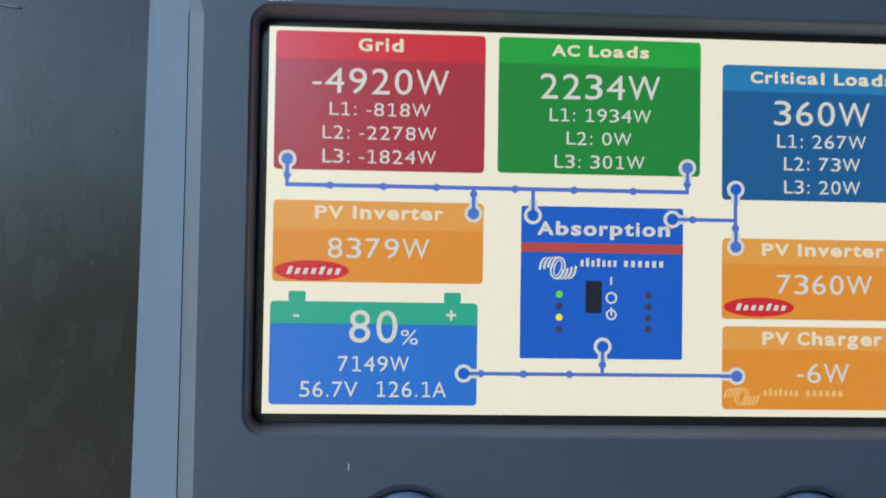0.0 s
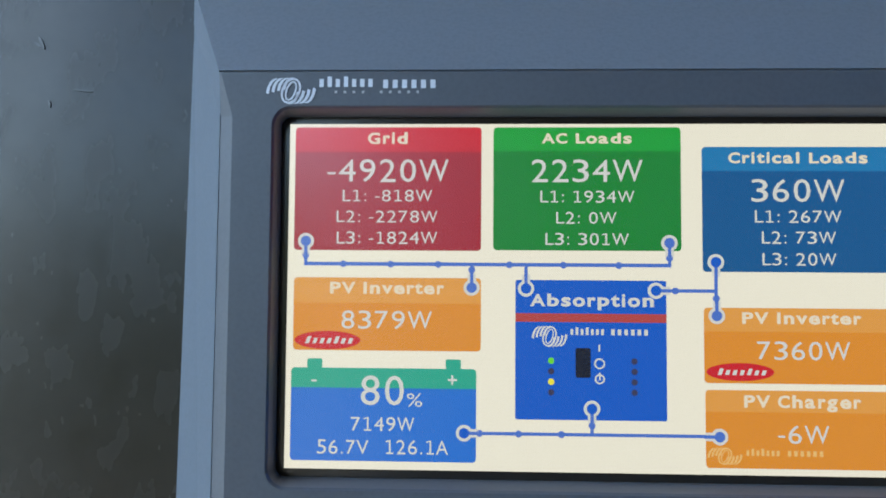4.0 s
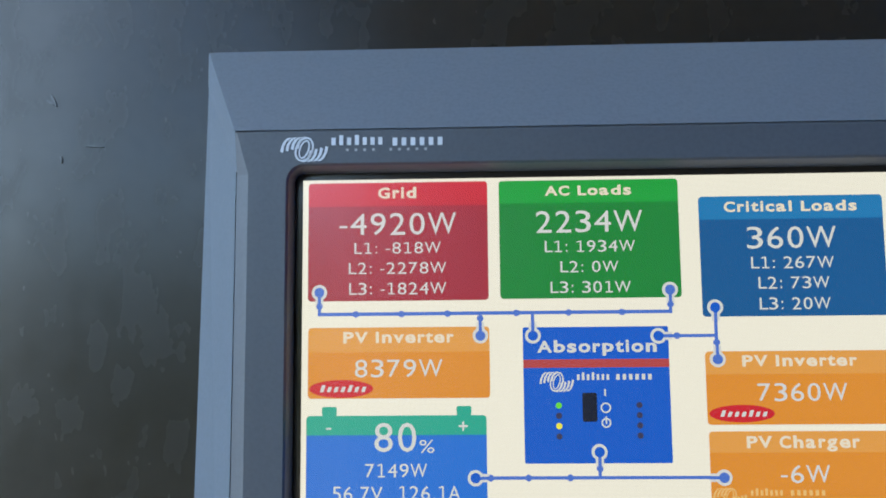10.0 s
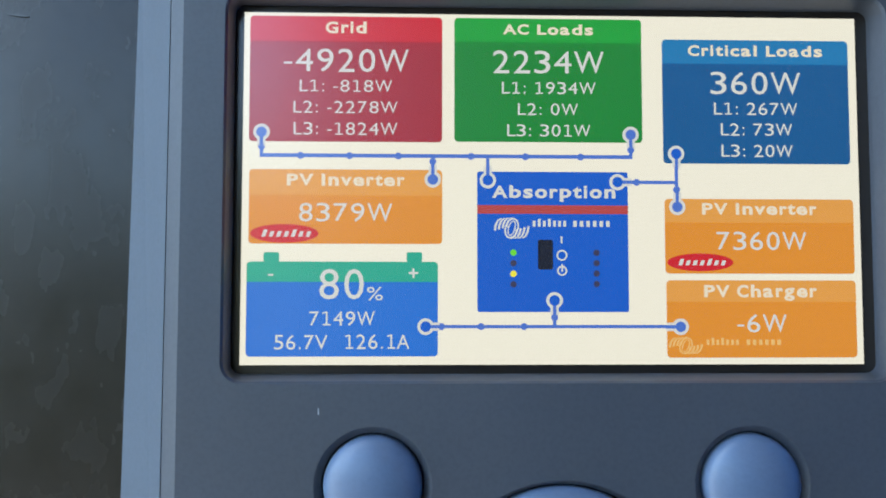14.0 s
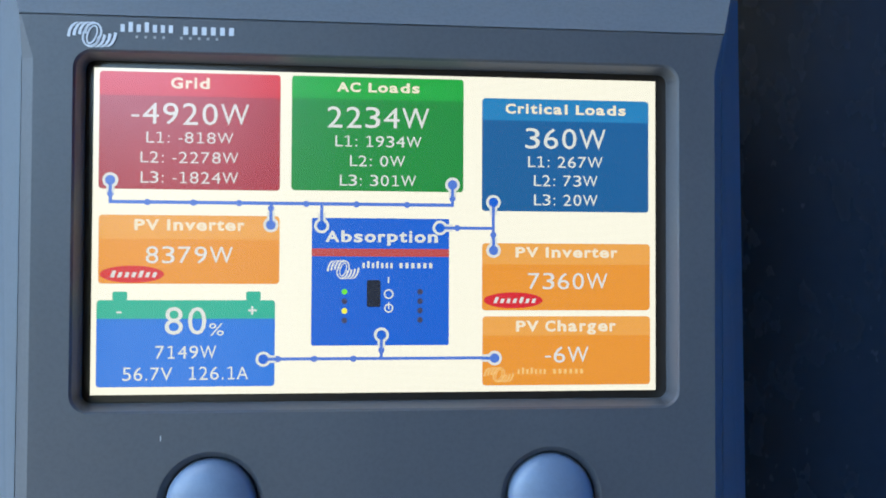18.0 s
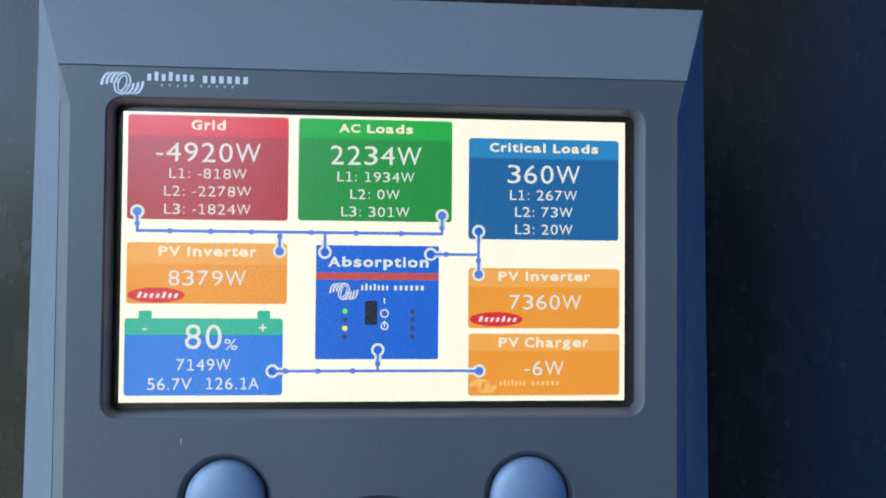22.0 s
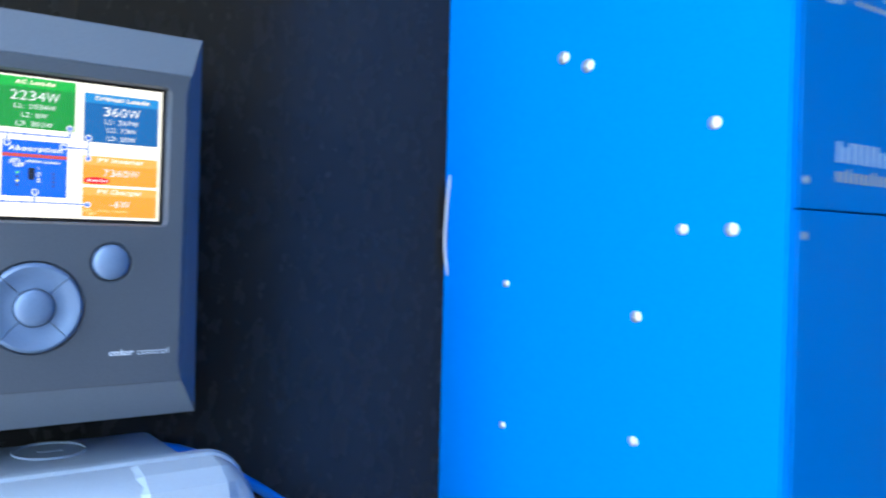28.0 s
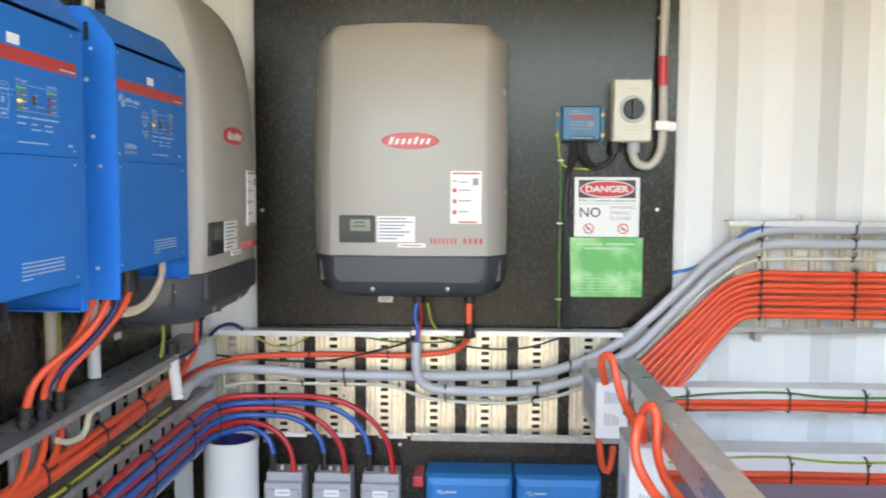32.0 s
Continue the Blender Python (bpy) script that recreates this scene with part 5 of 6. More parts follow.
def cable_tray(at, length, h, mat, label, lips=(True, True), depth=0.055, first=0.0):
    """Flat frame: x along, y up from its lower edge, z out from the wall."""
    tray = empty("cable_tray", at, label, "cable tray", "cable trays")
    me = tray_panel_mesh(h)
    me.materials.append(mat)
    x = first
    while x + PANEL_W <= length + 0.001:
        ob = new("tray_strip", me)
        ob.parent, ob.matrix_basis = tray, Matrix.Translation((x, 0, 0.004))
        x += PANEL_W + GAP
    for y0, y1 in ((0.0, 0.006), (h - 0.006, h)):
        block("tray_rail", (0, y0, 0.0), (length, y1, 0.004), mat, tray, bevel=0)
    for on, y, s in ((lips[0], 0.0, 1), (lips[1], h, -1)):
        if on:
            bm = box(bmesh.new(), (0, y, 0.0), (length, y + s * 0.002, depth))
            box(bm, (0, y + s * 0.002, depth - 0.002), (length, y + s * 0.014, depth))
            # light is put into the tone: upper edge bright, lower edge darker
            part("tray_lip", bm, (GALV_LIT if s < 0 else GALV_DULL) if mat is GALV else mat, tray, "folded tray edge")
    return tray


EF = Matrix.Translation((BOARD_X, 0, 0)) @ FACE_X
end_tray = cable_tray(EF @ Matrix.Translation((0.022, 0.742, 0)), 0.560, 0.304, GALV, "galvanised slotted cable tray on end board", (False, True), 0.055, 0.0043)
cable_tray(EF @ Matrix.Translation((0.586, 0.744, 0)), 0.575, 0.308, GALV, "galvanised slotted cable tray on end board", (True, True), 0.055, 0.009)
cable_tray(Matrix.Translation((X1, 0, 0)) @ FACE_X @ Matrix.Translation((1.442, 1.054, 0)), 0.80, 0.302, GALV, "galvanised slotted cable tray on white end wall", (True, True), 0.050, 0.019)
LF = Matrix.Translation((0, BOARD_Y, 0)) @ FACE_Y
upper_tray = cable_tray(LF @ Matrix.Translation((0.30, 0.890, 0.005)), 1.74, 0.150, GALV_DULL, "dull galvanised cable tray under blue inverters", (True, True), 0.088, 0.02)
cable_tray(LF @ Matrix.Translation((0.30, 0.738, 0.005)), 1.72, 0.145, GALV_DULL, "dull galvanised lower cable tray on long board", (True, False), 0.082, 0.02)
for k in range(24):
    bm = box(bmesh.new(), (0.36 + 0.068 * k, -0.006 + 0.018 * (k % 2), 1.0402), (0.372 + 0.068 * k, 0.000 + 0.018 * (k % 2), 1.0408))
    part("tray_slot", bm, BLACK, upper_tray, at=upper_tray.matrix_basis.inverted())
for x in (1.63,):
    bm = rod(bmesh.new(), (2.08, -x, 1.355), (2.08, -x, 1.375), 0.006, 10)
    tagged(part("tray_bolt", bm, STEEL), "zinc bolt on top of tray edge", "bolt")
tagged(block("tray_bracket", (2.085, -1.540, 1.026), (2.13, -1.522, 1.053), GALV_DULL, bevel=0.002), "small steel bracket under tray", "bracket")

# ---- conduits and cables along the end board ----
C = 2.072
cable("grey_conduit", [(1.788, -0.046, 0.930), (1.815, -0.050, 0.946), (1.880, -0.052, 0.951), (1.955, -0.062, 0.952), (2.030, -0.095, 0.946), (2.064, -0.19, 0.936), (C, -0.377, 0.924), (C, -0.70, 0.924), (C, -0.930, 0.934), (C, -1.008, 0.953), (C, -1.083, 0.983), (C, -1.158, 1.027), (C, -1.230, 1.088), (2.08, -1.303, 1.157), (2.085, -1.375, 1.229), (2.09, -1.435, 1.277), (2.092, -1.49, 1.311), (2.095, -1.56, 1.331), (2.095, -1.75, 1.334), (2.095, -2.24, 1.334)], 0.0135, CONDUIT, "grey plastic conduit clipped along cable tray", "conduit", step=0.015, sides=14)
cable("grey_conduit", [(2.045, -0.600, 1.022), (2.045, -0.601, 0.96), (2.048, -0.608, 0.922), (2.052, -0.636, 0.897), (2.056, -0.682, 0.888), (2.06, -0.80, 0.884), (2.06, -0.920, 0.890), (2.065, -1.009, 0.911), (2.065, -1.054, 0.928), (2.068, -1.188, 1.003), (2.072, -1.232, 1.041), (2.078, -1.305, 1.114), (2.085, -1.378, 1.187), (2.09, -1.450, 1.248), (2.095, -1.515, 1.281), (2.095, -1.57, 1.293), (2.095, -1.75, 1.294), (2.095, -2.24, 1.294)], 0.0135, CONDUIT, "grey plastic conduit bent down from solar inverter", "conduit", step=0.015, sides=14)
cable("white_cable", [(2.04, -0.07, 0.893), (2.09, -0.14, 0.894), (2.09, -0.30, 0.893), (2.09, -0.511, 0.891), (2.09, -0.58, 0.872), (2.09, -0.667, 0.851), (2.09, -0.85, 0.845), (2.09, -0.97, 0.862), (2.085, -1.062, 0.895), (2.085, -1.140, 0.928), (2.09, -1.213, 0.983), (2.09, -1.307, 1.084), (2.09, -1.380, 1.161), (2.095, -1.452, 1.215), (2.10, -1.511, 1.244), (2.10, -1.575, 1.252), (2.10, -1.70, 1.253), (2.10, -2.24, 1.253)], 0.0048, CREAM, "thin white cable tied along tray")
cable("orange_cable", [(0.40, -0.010, 0.950), (1.2, -0.012, 0.948), (1.80, -0.012, 0.948), (1.98, -0.030, 0.955), (2.06, -0.10, 0.968), (2.085, -0.22, 0.974), (2.09, -0.40, 0.977), (2.09, -0.55, 0.976), (2.09, -0.682, 0.986), (2.075, -0.725, 1.010), (2.05, -0.744, 1.040), (2.036, -0.745, 1.065)], 0.0082, ORANGE, "orange cable from tray to solar inverter")
cable("orange_cable", [(2.036, -0.745, 1.06), (2.036, -0.743, 1.10), (2.036, -0.744, 1.138)], 0.0095, ORANGE, "orange cable entering solar inverter gland")
gl = tagged(part("cable_gland", rod(rod(bmesh.new(), (2.036, -0.745, 1.044), (2.036, -0.745, 1.078), 0.013, 12), (2.036, -0.745, 1.038), (2.036, -0.745, 1.050), 0.017, 8), BLACK), "black cable gland in tray edge", "cable gland")
cable("blue_wire", [(2.036, -0.603, 1.135), (2.036, -0.598, 1.09), (2.042, -0.606, 1.055), (2.045, -0.600, 1.02)], 0.006, CBLUE, "blue wires below solar inverter")
cable("red_wire", [(2.034, -0.611, 1.135), (2.034, -0.616, 1.09), (2.040, -0.610, 1.055), (2.044, -0.605, 1.02)], 0.0035, RED, "dark red wire below solar inverter")
cable("earth_wire", [(2.05, -0.630, 1.13), (2.06, -0.640, 1.08), (2.07, -0.662, 1.045), (2.07, -0.69, 1.03)], 0.0032, YELLOW_W, "green and yellow earth wire")
for a, b, s, m, l in ((-0.45, -0.75, 0.016, GREEN_W, "green earth wire sagging over tray"), (-0.15, -0.30, 0.03, YELLOW_W, "green and yellow earth wire sagging over tray"), (-0.66, -0.99, 0.03, BLACK, "thin black cable sagging behind tray edge")):
    cable("sagging_wire", [(2.075, a, 1.030), (2.08, a * 0.7 + b * 0.3, 1.032 - s), (2.08, a * 0.3 + b * 0.7, 1.032 - s), (2.075, b, 1.032)], 0.0028, m, l)
cable("black_cable", [(2.02, -0.06, 0.985), (2.075, -0.12, 0.966), (2.08, -0.25, 0.958), (2.08, -0.36, 0.962), (2.08, -0.48, 0.988), (2.07, -0.56, 1.012), (2.05, -0.595, 1.03)], 0.0034, BLACK, "thin black cable across tray")
# battery cables to the breakers
ZS = (0.865, 0.847, 0.831, 0.812, 0.793, 0.775)
for k, (z, y1, z1) in enumerate(zip(ZS, (-0.536, -0.471, -0.403, -0.345, -0.260, -0.203), (0.657, 0.692, 0.661, 0.692, 0.659, 0.688))):
    yb = -0.052 - 0.006 * (k % 2)
    pts = [(0.45, yb, z - 0.004), (1.2, yb, z), (1.80, yb, z), (1.945, yb - 0.010, z + 0.004), (2.020, yb - 0.055, z + 0.006)]
    ry, rz = min(0.95 * (z - z1) + 0.02, -0.135 - y1), z - z1 - 0.012
    if y1 + ry < -0.24:
        pts += [(2.05, (y1 + ry) * 0.5 - 0.07, z + 0.002)]
    pts += [(2.052, y1 + ry * (1 - math.sin(a)), z - rz * (1 - math.cos(a))) for a in (radians(d) for d in (2, 24, 46, 68, 90))] + [(2.050, y1, z1 - 0.02)]
    cable("battery_cable", pts, 0.0078, (RED, CBLUE)[k % 2], ("red battery cable bent down to breaker", "blue battery cable bent down to breaker")[k % 2], group="battery cables")
    tagged(part("cable_boot", rod(bmesh.new(), (2.050, y1, z1 - 0.03), (2.050, y1, z1 + 0.016), 0.0090, 12), (RED, BLACK)[k % 2]), "shrink boot on battery cable end", "cable boot")

# ---- breakers and small blue inverters low on the end board ----
TERMINAL = material("smoked_clear_plastic", (0.22, 0.24, 0.30), 0.15, grain=0.2, grain_size=80)
for k, y in enumerate((-0.237, -0.371, -0.504)):
    br = empty("breaker", Matrix.Translation((BOARD_X, 0, 0)) @ FACE_X @ Matrix.Translation((-y, -0.013, 0)), "grey moulded case breaker with white sticker", "breaker", "breakers")
    part("body", box(bmesh.new(), (-0.052, 0.50, 0.0), (0.052, 0.645, 0.095), 0.003), BREAKER, br)
    part("terminal_cover", box(bmesh.new(), (-0.050, 0.636, 0.0), (0.050, 0.668, 0.075), 0.003), BREAKER, br)
    part("step", box(bmesh.new(), (-0.045, 0.52, 0.095), (0.045, 0.630, 0.104), 0.003), BREAKER, br)
    part("sticker", plate(bmesh.new(), -0.020, 0.612, 0.022, 0.632, 0.104, 0.1045), PAPER, br, "white sticker")
    for x in (-0.036, -0.012, 0.012, 0.036):
        part("terminal", rod(bmesh.new(), (x, 0.668, 0.050), (x, 0.681, 0.050), 0.0055, 10), STEEL, br)
    for x in (-0.029, 0.0, 0.029):
        part("terminal_window", box(bmesh.new(), (x - 0.012, 0.555, 0.1042), (x + 0.012, 0.600, 0.1052), 0.001), TERMINAL, br, "smoked terminal window")
    part("sticker_line", plate(bmesh.new(), -0.015, 0.620, 0.016, 0.6225, 0.1045, 0.1047), INK, br)
    part("toggle", box(bmesh.new(), (-0.012, 0.515, 0.104), (0.012, 0.548, 0.122), 0.002), BLACK, br)
for y0, y1 in ((-0.628, -0.866), (-0.872, -1.104)):
    si = empty("small_inverter", Matrix.Translation((BOARD_X, 0, -0.016)) @ FACE_X, "small blue inverter with red stripe low on board", "inverter", "small inverters")
    part("body", loft(bmesh.new(), [round_rect(-y0 + a, 0.45, -y1 - a, 0.682 - 1.2 * a, 0.006, z, 4) for a, z in ((0, 0.0), (0, 0.090), (0.006, 0.108), (0.02, 0.115))]), SMALL_BLUE, si)
    m = -(y0 + y1) / 2
    bars([(m - 0.088, 0.609, m + 0.090, 0.614)], 0.1150, 0.1156, RED_BAND, si, at=Matrix())
    part("logo_mark", emblem(bmesh.new(), m - 0.086, 0.632, 0.018, 0.012, 0.115, 0.1154), PRINT, si)
    bars([(m - 0.066, 0.636, m - 0.034, 0.641)], 0.115, 0.1154, PRINT, si, at=Matrix())
tagged(part("red_connector", box(bmesh.new(), (2.02, -0.594, 0.628), (2.115, -0.622, 0.656), 0.002), BADGE), "red plastic connector beside small blue inverter", "connector")

# ---- white pipe in the corner ----
pipe = empty("white_pipe", pose(2.012, -0.098, 0), "wide white plastic pipe standing in corner", "pipe")
bm = bmesh.new()
loft(bm, [circle(0, 0, r, z, 36) for r, z in ((0.073, 0.0), (0.073, 0.730), (0.0745, 0.736), (0.0745, 0.760), (0.068, 0.760), (0.068, 0.70))], (True, False))
part("wall", bm, PIPE, pipe, smooth=True)
part("blue_lining", loft(bmesh.new(), [circle(0, 0, r, z, 36) for r, z in ((0.0678, 0.70), (0.0678, 0.752), (0.064, 0.752), (0.064, 0.69))], (False, True)), NAVY, pipe, "dark blue lining")

# ---- orange feeder cables from the blue inverters into the tray ----
FEED = (
    (ORANGE, 0.0072, "orange feeder cable from blue inverter to tray", ((0.200, -0.120, 1.300), (0.198, -0.118, 1.250), (0.192, -0.103, 1.213), (0.167, -0.070, 1.164), (0.141, -0.035, 1.122), (0.138, -0.016, 1.090), (0.141, -0.010, 1.060))),
    (ORANGE, 0.0072, "orange feeder cable from blue inverter to tray", ((0.108, -0.120, 1.300), (0.101, -0.118, 1.240), (0.078, -0.103, 1.202), (0.066, -0.070, 1.166), (0.048, -0.035, 1.135), (0.032, -0.018, 1.105), (0.027, -0.010, 1.060))),
    (ORANGE, 0.0066, "orange feeder cable behind dark blue one", ((0.104, -0.098, 1.300), (0.098, -0.094, 1.240), (0.084, -0.078, 1.190), (0.076, -0.050, 1.150), (0.078, -0.028, 1.118), (0.083, -0.014, 1.092), (0.084, -0.010, 1.060))),
    (NAVY, 0.0058, "dark blue feeder cable between orange ones", ((0.152, -0.122, 1.300), (0.149, -0.120, 1.245), (0.134, -0.106, 1.206), (0.116, -0.074, 1.164), (0.098, -0.042, 1.128), (0.098, -0.014, 1.095), (0.106, 0.004, 1.048))))
for n, x in enumerate(INV_X):
    for m, r, l, way in FEED if n else ():
        cable("feeder_cable", [(x + a, b, c) for a, b, c in way], r, m, l, group="feeder cables", sides=12)
    for g in (0.027, 0.084, 0.141):
        bm = rod(bmesh.new(), (x + g, -0.010, 1.040), (x + g, -0.010, 1.076), 0.0115, 12)
        rod(bm, (x + g, -0.010, 1.046), (x + g, -0.010, 1.058), 0.0155, 8)
        tagged(part("cable_gland", bm, BLACK), "black cable gland on tray top", "cable gland", "tray glands")
        # tails below the tray edge, bent into the run
        cable("feeder_cable", [(x + g, -0.010, 1.034), (x + g - 0.006, -0.014, 1.005), (x + g - 0.030, -0.018, 0.976), (x + g - 0.080, -0.022, 0.957), (x + g - 0.190, -0.020, 0.948)], 0.0066, ORANGE, "orange cable tail joining bundle in tray", group="feeder cables")
x = INV_X[0]
for m, r, l, way in (
    (ORANGE, 0.0075, "orange feeder cable below first blue inverter", ((0.178, -0.120, 1.300), (0.174, -0.118, 1.245), (0.160, -0.100, 1.200), (0.130, -0.060, 1.150), (0.100, -0.020, 1.090), (0.084, -0.010, 1.060))),
    (CBLUE, 0.0062, "blue feeder cable below first blue inverter", ((0.155, -0.112, 1.300), (0.150, -0.108, 1.240), (0.128, -0.090, 1.190), (0.080, -0.045, 1.140), (0.040, -0.016, 1.090), (0.027, -0.010, 1.060))),
    (RED, 0.0082, "dark red cable below first blue inverter", ((0.325, -0.064, 1.300), (0.318, -0.062, 1.250), (0.286, -0.052, 1.190), (0.250, -0.032, 1.130), (0.200, -0.014, 1.085), (0.141, -0.010, 1.060))),
    (RED, 0.0040, "thin red wire below first blue inverter", ((0.150, -0.070, 1.300), (0.146, -0.066, 1.250), (0.135, -0.060, 1.200), (0.115, -0.030, 1.120), (0.100, 0.004, 1.048)))):
    cable("feeder_cable", [(x + a, b, c) for a, b, c in way], r, m, l, group="feeder cables", sides=12)
for k in range(3):
    cable("orange_cable", [(0.42, -0.014 - 0.010 * (k % 2), 0.962 - 0.014 * k), (1.0, -0.016 - 0.010 * (k % 2), 0.958 - 0.014 * k), (1.55, -0.014 - 0.010 * (k % 2), 0.962 - 0.013 * k), (1.82, -0.010, 0.975 - 0.010 * k), (1.93, 0.0, 1.00 - 0.008 * k)], 0.0085, ORANGE, "orange cable in bundle along tray", group="tray cables")
for k in range(2):
    cable("earth_wire", [(0.42, -0.030 - 0.005 * k, 0.904), (1.0, -0.030 - 0.005 * k, 0.908), (1.45, -0.026 - 0.006 * k, 0.905 + 0.006 * k), (1.75, -0.028, 0.912)], 0.0040, YELLOW_W, "green and yellow earth wire in tray", group="tray cables")
cable("beige_cable", [(1.195, -0.040, 1.006), (1.225, -0.043, 0.994), (1.268, -0.046, 0.990), (1.290, -0.046, 1.003), (1.302, -0.044, 1.018), (1.34, -0.042, 1.022), (1.448, -0.035, 1.018), (1.60, -0.030, 1.012), (1.78, -0.024, 1.010)], 0.0058, BEIGE, "pale beige cable looped along tray")
cable("white_pipe_drop", [(1.772, -0.030, 1.048), (1.774, -0.030, 1.030), (1.778, -0.032, 0.985), (1.786, -0.036, 0.928)], 0.0135, PIPE, "short ribbed white pipe drop behind tray edge", "pipe", step=0.004, sides=16, rib=0.06)
tagged(part("pipe_socket", rod(rod(bmesh.new(), (1.772, -0.030, 1.040), (1.772, -0.030, 1.062), 0.0165, 16), (1.772, -0.030, 1.062), (1.772, -0.030, 1.066), 0.0185, 16), BLACK), "black pipe socket on tray top", "pipe socket")
for k in range(2):
    cable("white_flex", [(1.422 + 0.010 * k, -0.140, 1.300), (1.425 + 0.010 * k, -0.138, 1.266), (1.411 + 0.010 * k, -0.124, 1.230 - 0.005 * k), (1.390 + 0.006 * k, -0.112, 1.214 - 0.008 * k), (1.350, -0.098, 1.210 - 0.009 * k), (1.300, -0.070, 1.222 - 0.009 * k)], 0.0052, BEIGE, "pale flexible conduit looped under blue inverter", "conduit")
for x, r, m, l in ((1.325, 0.011, BEIGE, "beige conduit down the board"), (1.497, 0.013, PIPE, "white conduit down the board")):
    cable("wall_conduit", [(x, 0.034, 1.33), (x, 0.034, 1.2), (x, 0.034, 1.045)], r, m, l, "conduit", "board conduits", step=0.05)
cable("wall_conduit", [(1.497, 0.026, 1.70), (1.497, 0.026, 1.9), (1.497, 0.026, 2.30)], 0.0125, BEIGE, "pale conduit up the board above inverters", "conduit", "board conduits", step=0.05, sides=16)
for x in (0.936, 1.358):
    cable("earth_wire", [(x, 0.036, 1.33), (x + 0.004, 0.038, 1.2), (x, 0.036, 1.045)], 0.0042, YELLOW_W, "green and yellow earth wire down the board", group="board wires")
tagged(part("name_tag", plate(bmesh.new(), 1.632, 1.097, 1.668, 1.112, 0, 0.001), PAPER, at=LF), "small white tag on long board", "label")
cable("blue_wire", [(1.965, -0.036, 1.11), (1.954, -0.040, 1.075), (1.93, -0.045, 1.052), (1.882, -0.050, 1.036), (1.82, -0.050, 1.029), (1.771, -0.048, 1.030)], 0.0045, NAVY, "dark blue wire below solar inverter")
cable("orange_cable", [(1.90, -0.046, 1.12), (1.896, -0.046, 1.05), (1.883, -0.045, 1.019), (1.85, -0.036, 0.990), (1.80, -0.022, 0.965)], 0.0068, ORANGE, "orange cable from solar inverter into tray")
cable("earth_wire", [(1.712, -0.03, 1.125), (1.716, -0.03, 1.09), (1.702, -0.028, 1.045)], 0.004, YELLOW_W, "green and yellow earth wire beside pipe")
cable("navy_cable", [(1.98, -0.055, 1.046), (2.015, -0.070, 1.064), (2.05, -0.095, 1.066), (2.06, -0.122, 1.048)], 0.0048, NAVY, "coiled dark blue cable in corner above tray")

# ---- wires beside the charge controller ----
W = BOARD_X - 0.008
cable("earth_wire", [(W - 0.01, -0.985, 1.585), (W, -0.988, 1.54), (W, -0.991, 1.40), (W, -0.990, 1.20), (W, -0.992, 1.045)], 0.0027, GREEN_W, "green earth wire clipped down end board")
cable("earth_wire", [(W - 0.012, -0.982, 1.60), (W, -0.984, 1.55), (W, -0.996, 1.505), (W, -1.03, 1.495), (W - 0.002, -1.09, 1.495), (W - 0.012, -1.122, 1.515), (W - 0.022, -1.134, 1.545)], 0.003, YELLOW_W, "green and yellow wire curving to isolator")
for k in range(3):
    cable("black_cable", [(W - 0.030, -1.016 - 0.010 * k, 1.578), (W - 0.026, -1.018 - 0.009 * k, 1.545), (W - 0.010, -1.010 - 0.006 * k, 1.495), (W - 0.003, -1.003 - 0.003 * k, 1.42), (W - 0.003, -1.004 - 0.006 * k, 1.25), (W - 0.003, -1.006 - 0.008 * k, 1.045)], 0.0036, BLACK, "black cable from charge controller down board", group="controller cables")
cable("black_cable", [(W - 0.030, -1.052, 1.578), (W - 0.026, -1.055, 1.53), (W - 0.016, -1.076, 1.505), (W - 0.016, -1.105, 1.507), (W - 0.020, -1.128, 1.525), (W - 0.022, -1.134, 1.545)], 0.0052, BLACK, "black cable looping to isolator gland")
cable("black_cable", [(W - 0.030, -1.040, 1.578), (W - 0.026, -1.043, 1.53), (W - 0.014, -1.066, 1.498), (W - 0.014, -1.10, 1.499), (W - 0.018, -1.126, 1.52), (W - 0.022, -1.132, 1.545)], 0.005, BLACK, "black cable looping to isolator gland")
for z in (1.517, 1.345, 1.135):
    tagged(block("cable_clip", (W - 0.005, -0.998, z - 0.0022), (BOARD_X, -0.982, z + 0.0022), STEEL, bevel=0.001), "small metal cable clip on end board", "clip", "cable clips")
cable("light_blue_cable", [(2.118, -1.300, 1.210), (2.115, -1.36, 1.225), (2.10, -1.43, 1.270), (2.08, -1.49, 1.325), (2.09, -1.58, 1.348), (2.10, -1.75, 1.350), (2.10, -2.24, 1.350)], 0.0045, LAN, "thin blue cable into tray on white wall")

# ---- orange battery cables on the right-hand tray ----
ZR = [z + s * 0.0073 for z in (1.2070, 1.1735, 1.1405, 1.1065) for s in (1, -1)]
RISE = ((-1.077, 0.824, -1.182, 0.751), (-1.149, 0.901, -1.258, 0.840), (-1.221, 0.978, -1.334, 0.929), (-1.314, 1.070, -1.396, 1.008), (-1.389, 1.142, -1.457, 1.076), (-1.443, 1.188, -1.490, 1.094))
for k, z in enumerate(ZR):
    f = k / 7
    xk = 2.085 - 0.003 * (k % 2)
    pts = [(xk - 0.006 * (5 - n), a + (c - a) * f, b + (d - b) * f) for n, (a, b, c, d) in enumerate(RISE)]
    pts += [(xk, -1.525, z), (xk, -1.64, z), (xk, -1.85, z - 0.001), (xk, -2.24, z)]
    cable("battery_feeder", pts, 0.0074, ORANGE, "orange battery cable fanned out onto tray", group="battery feeders", sides=12)

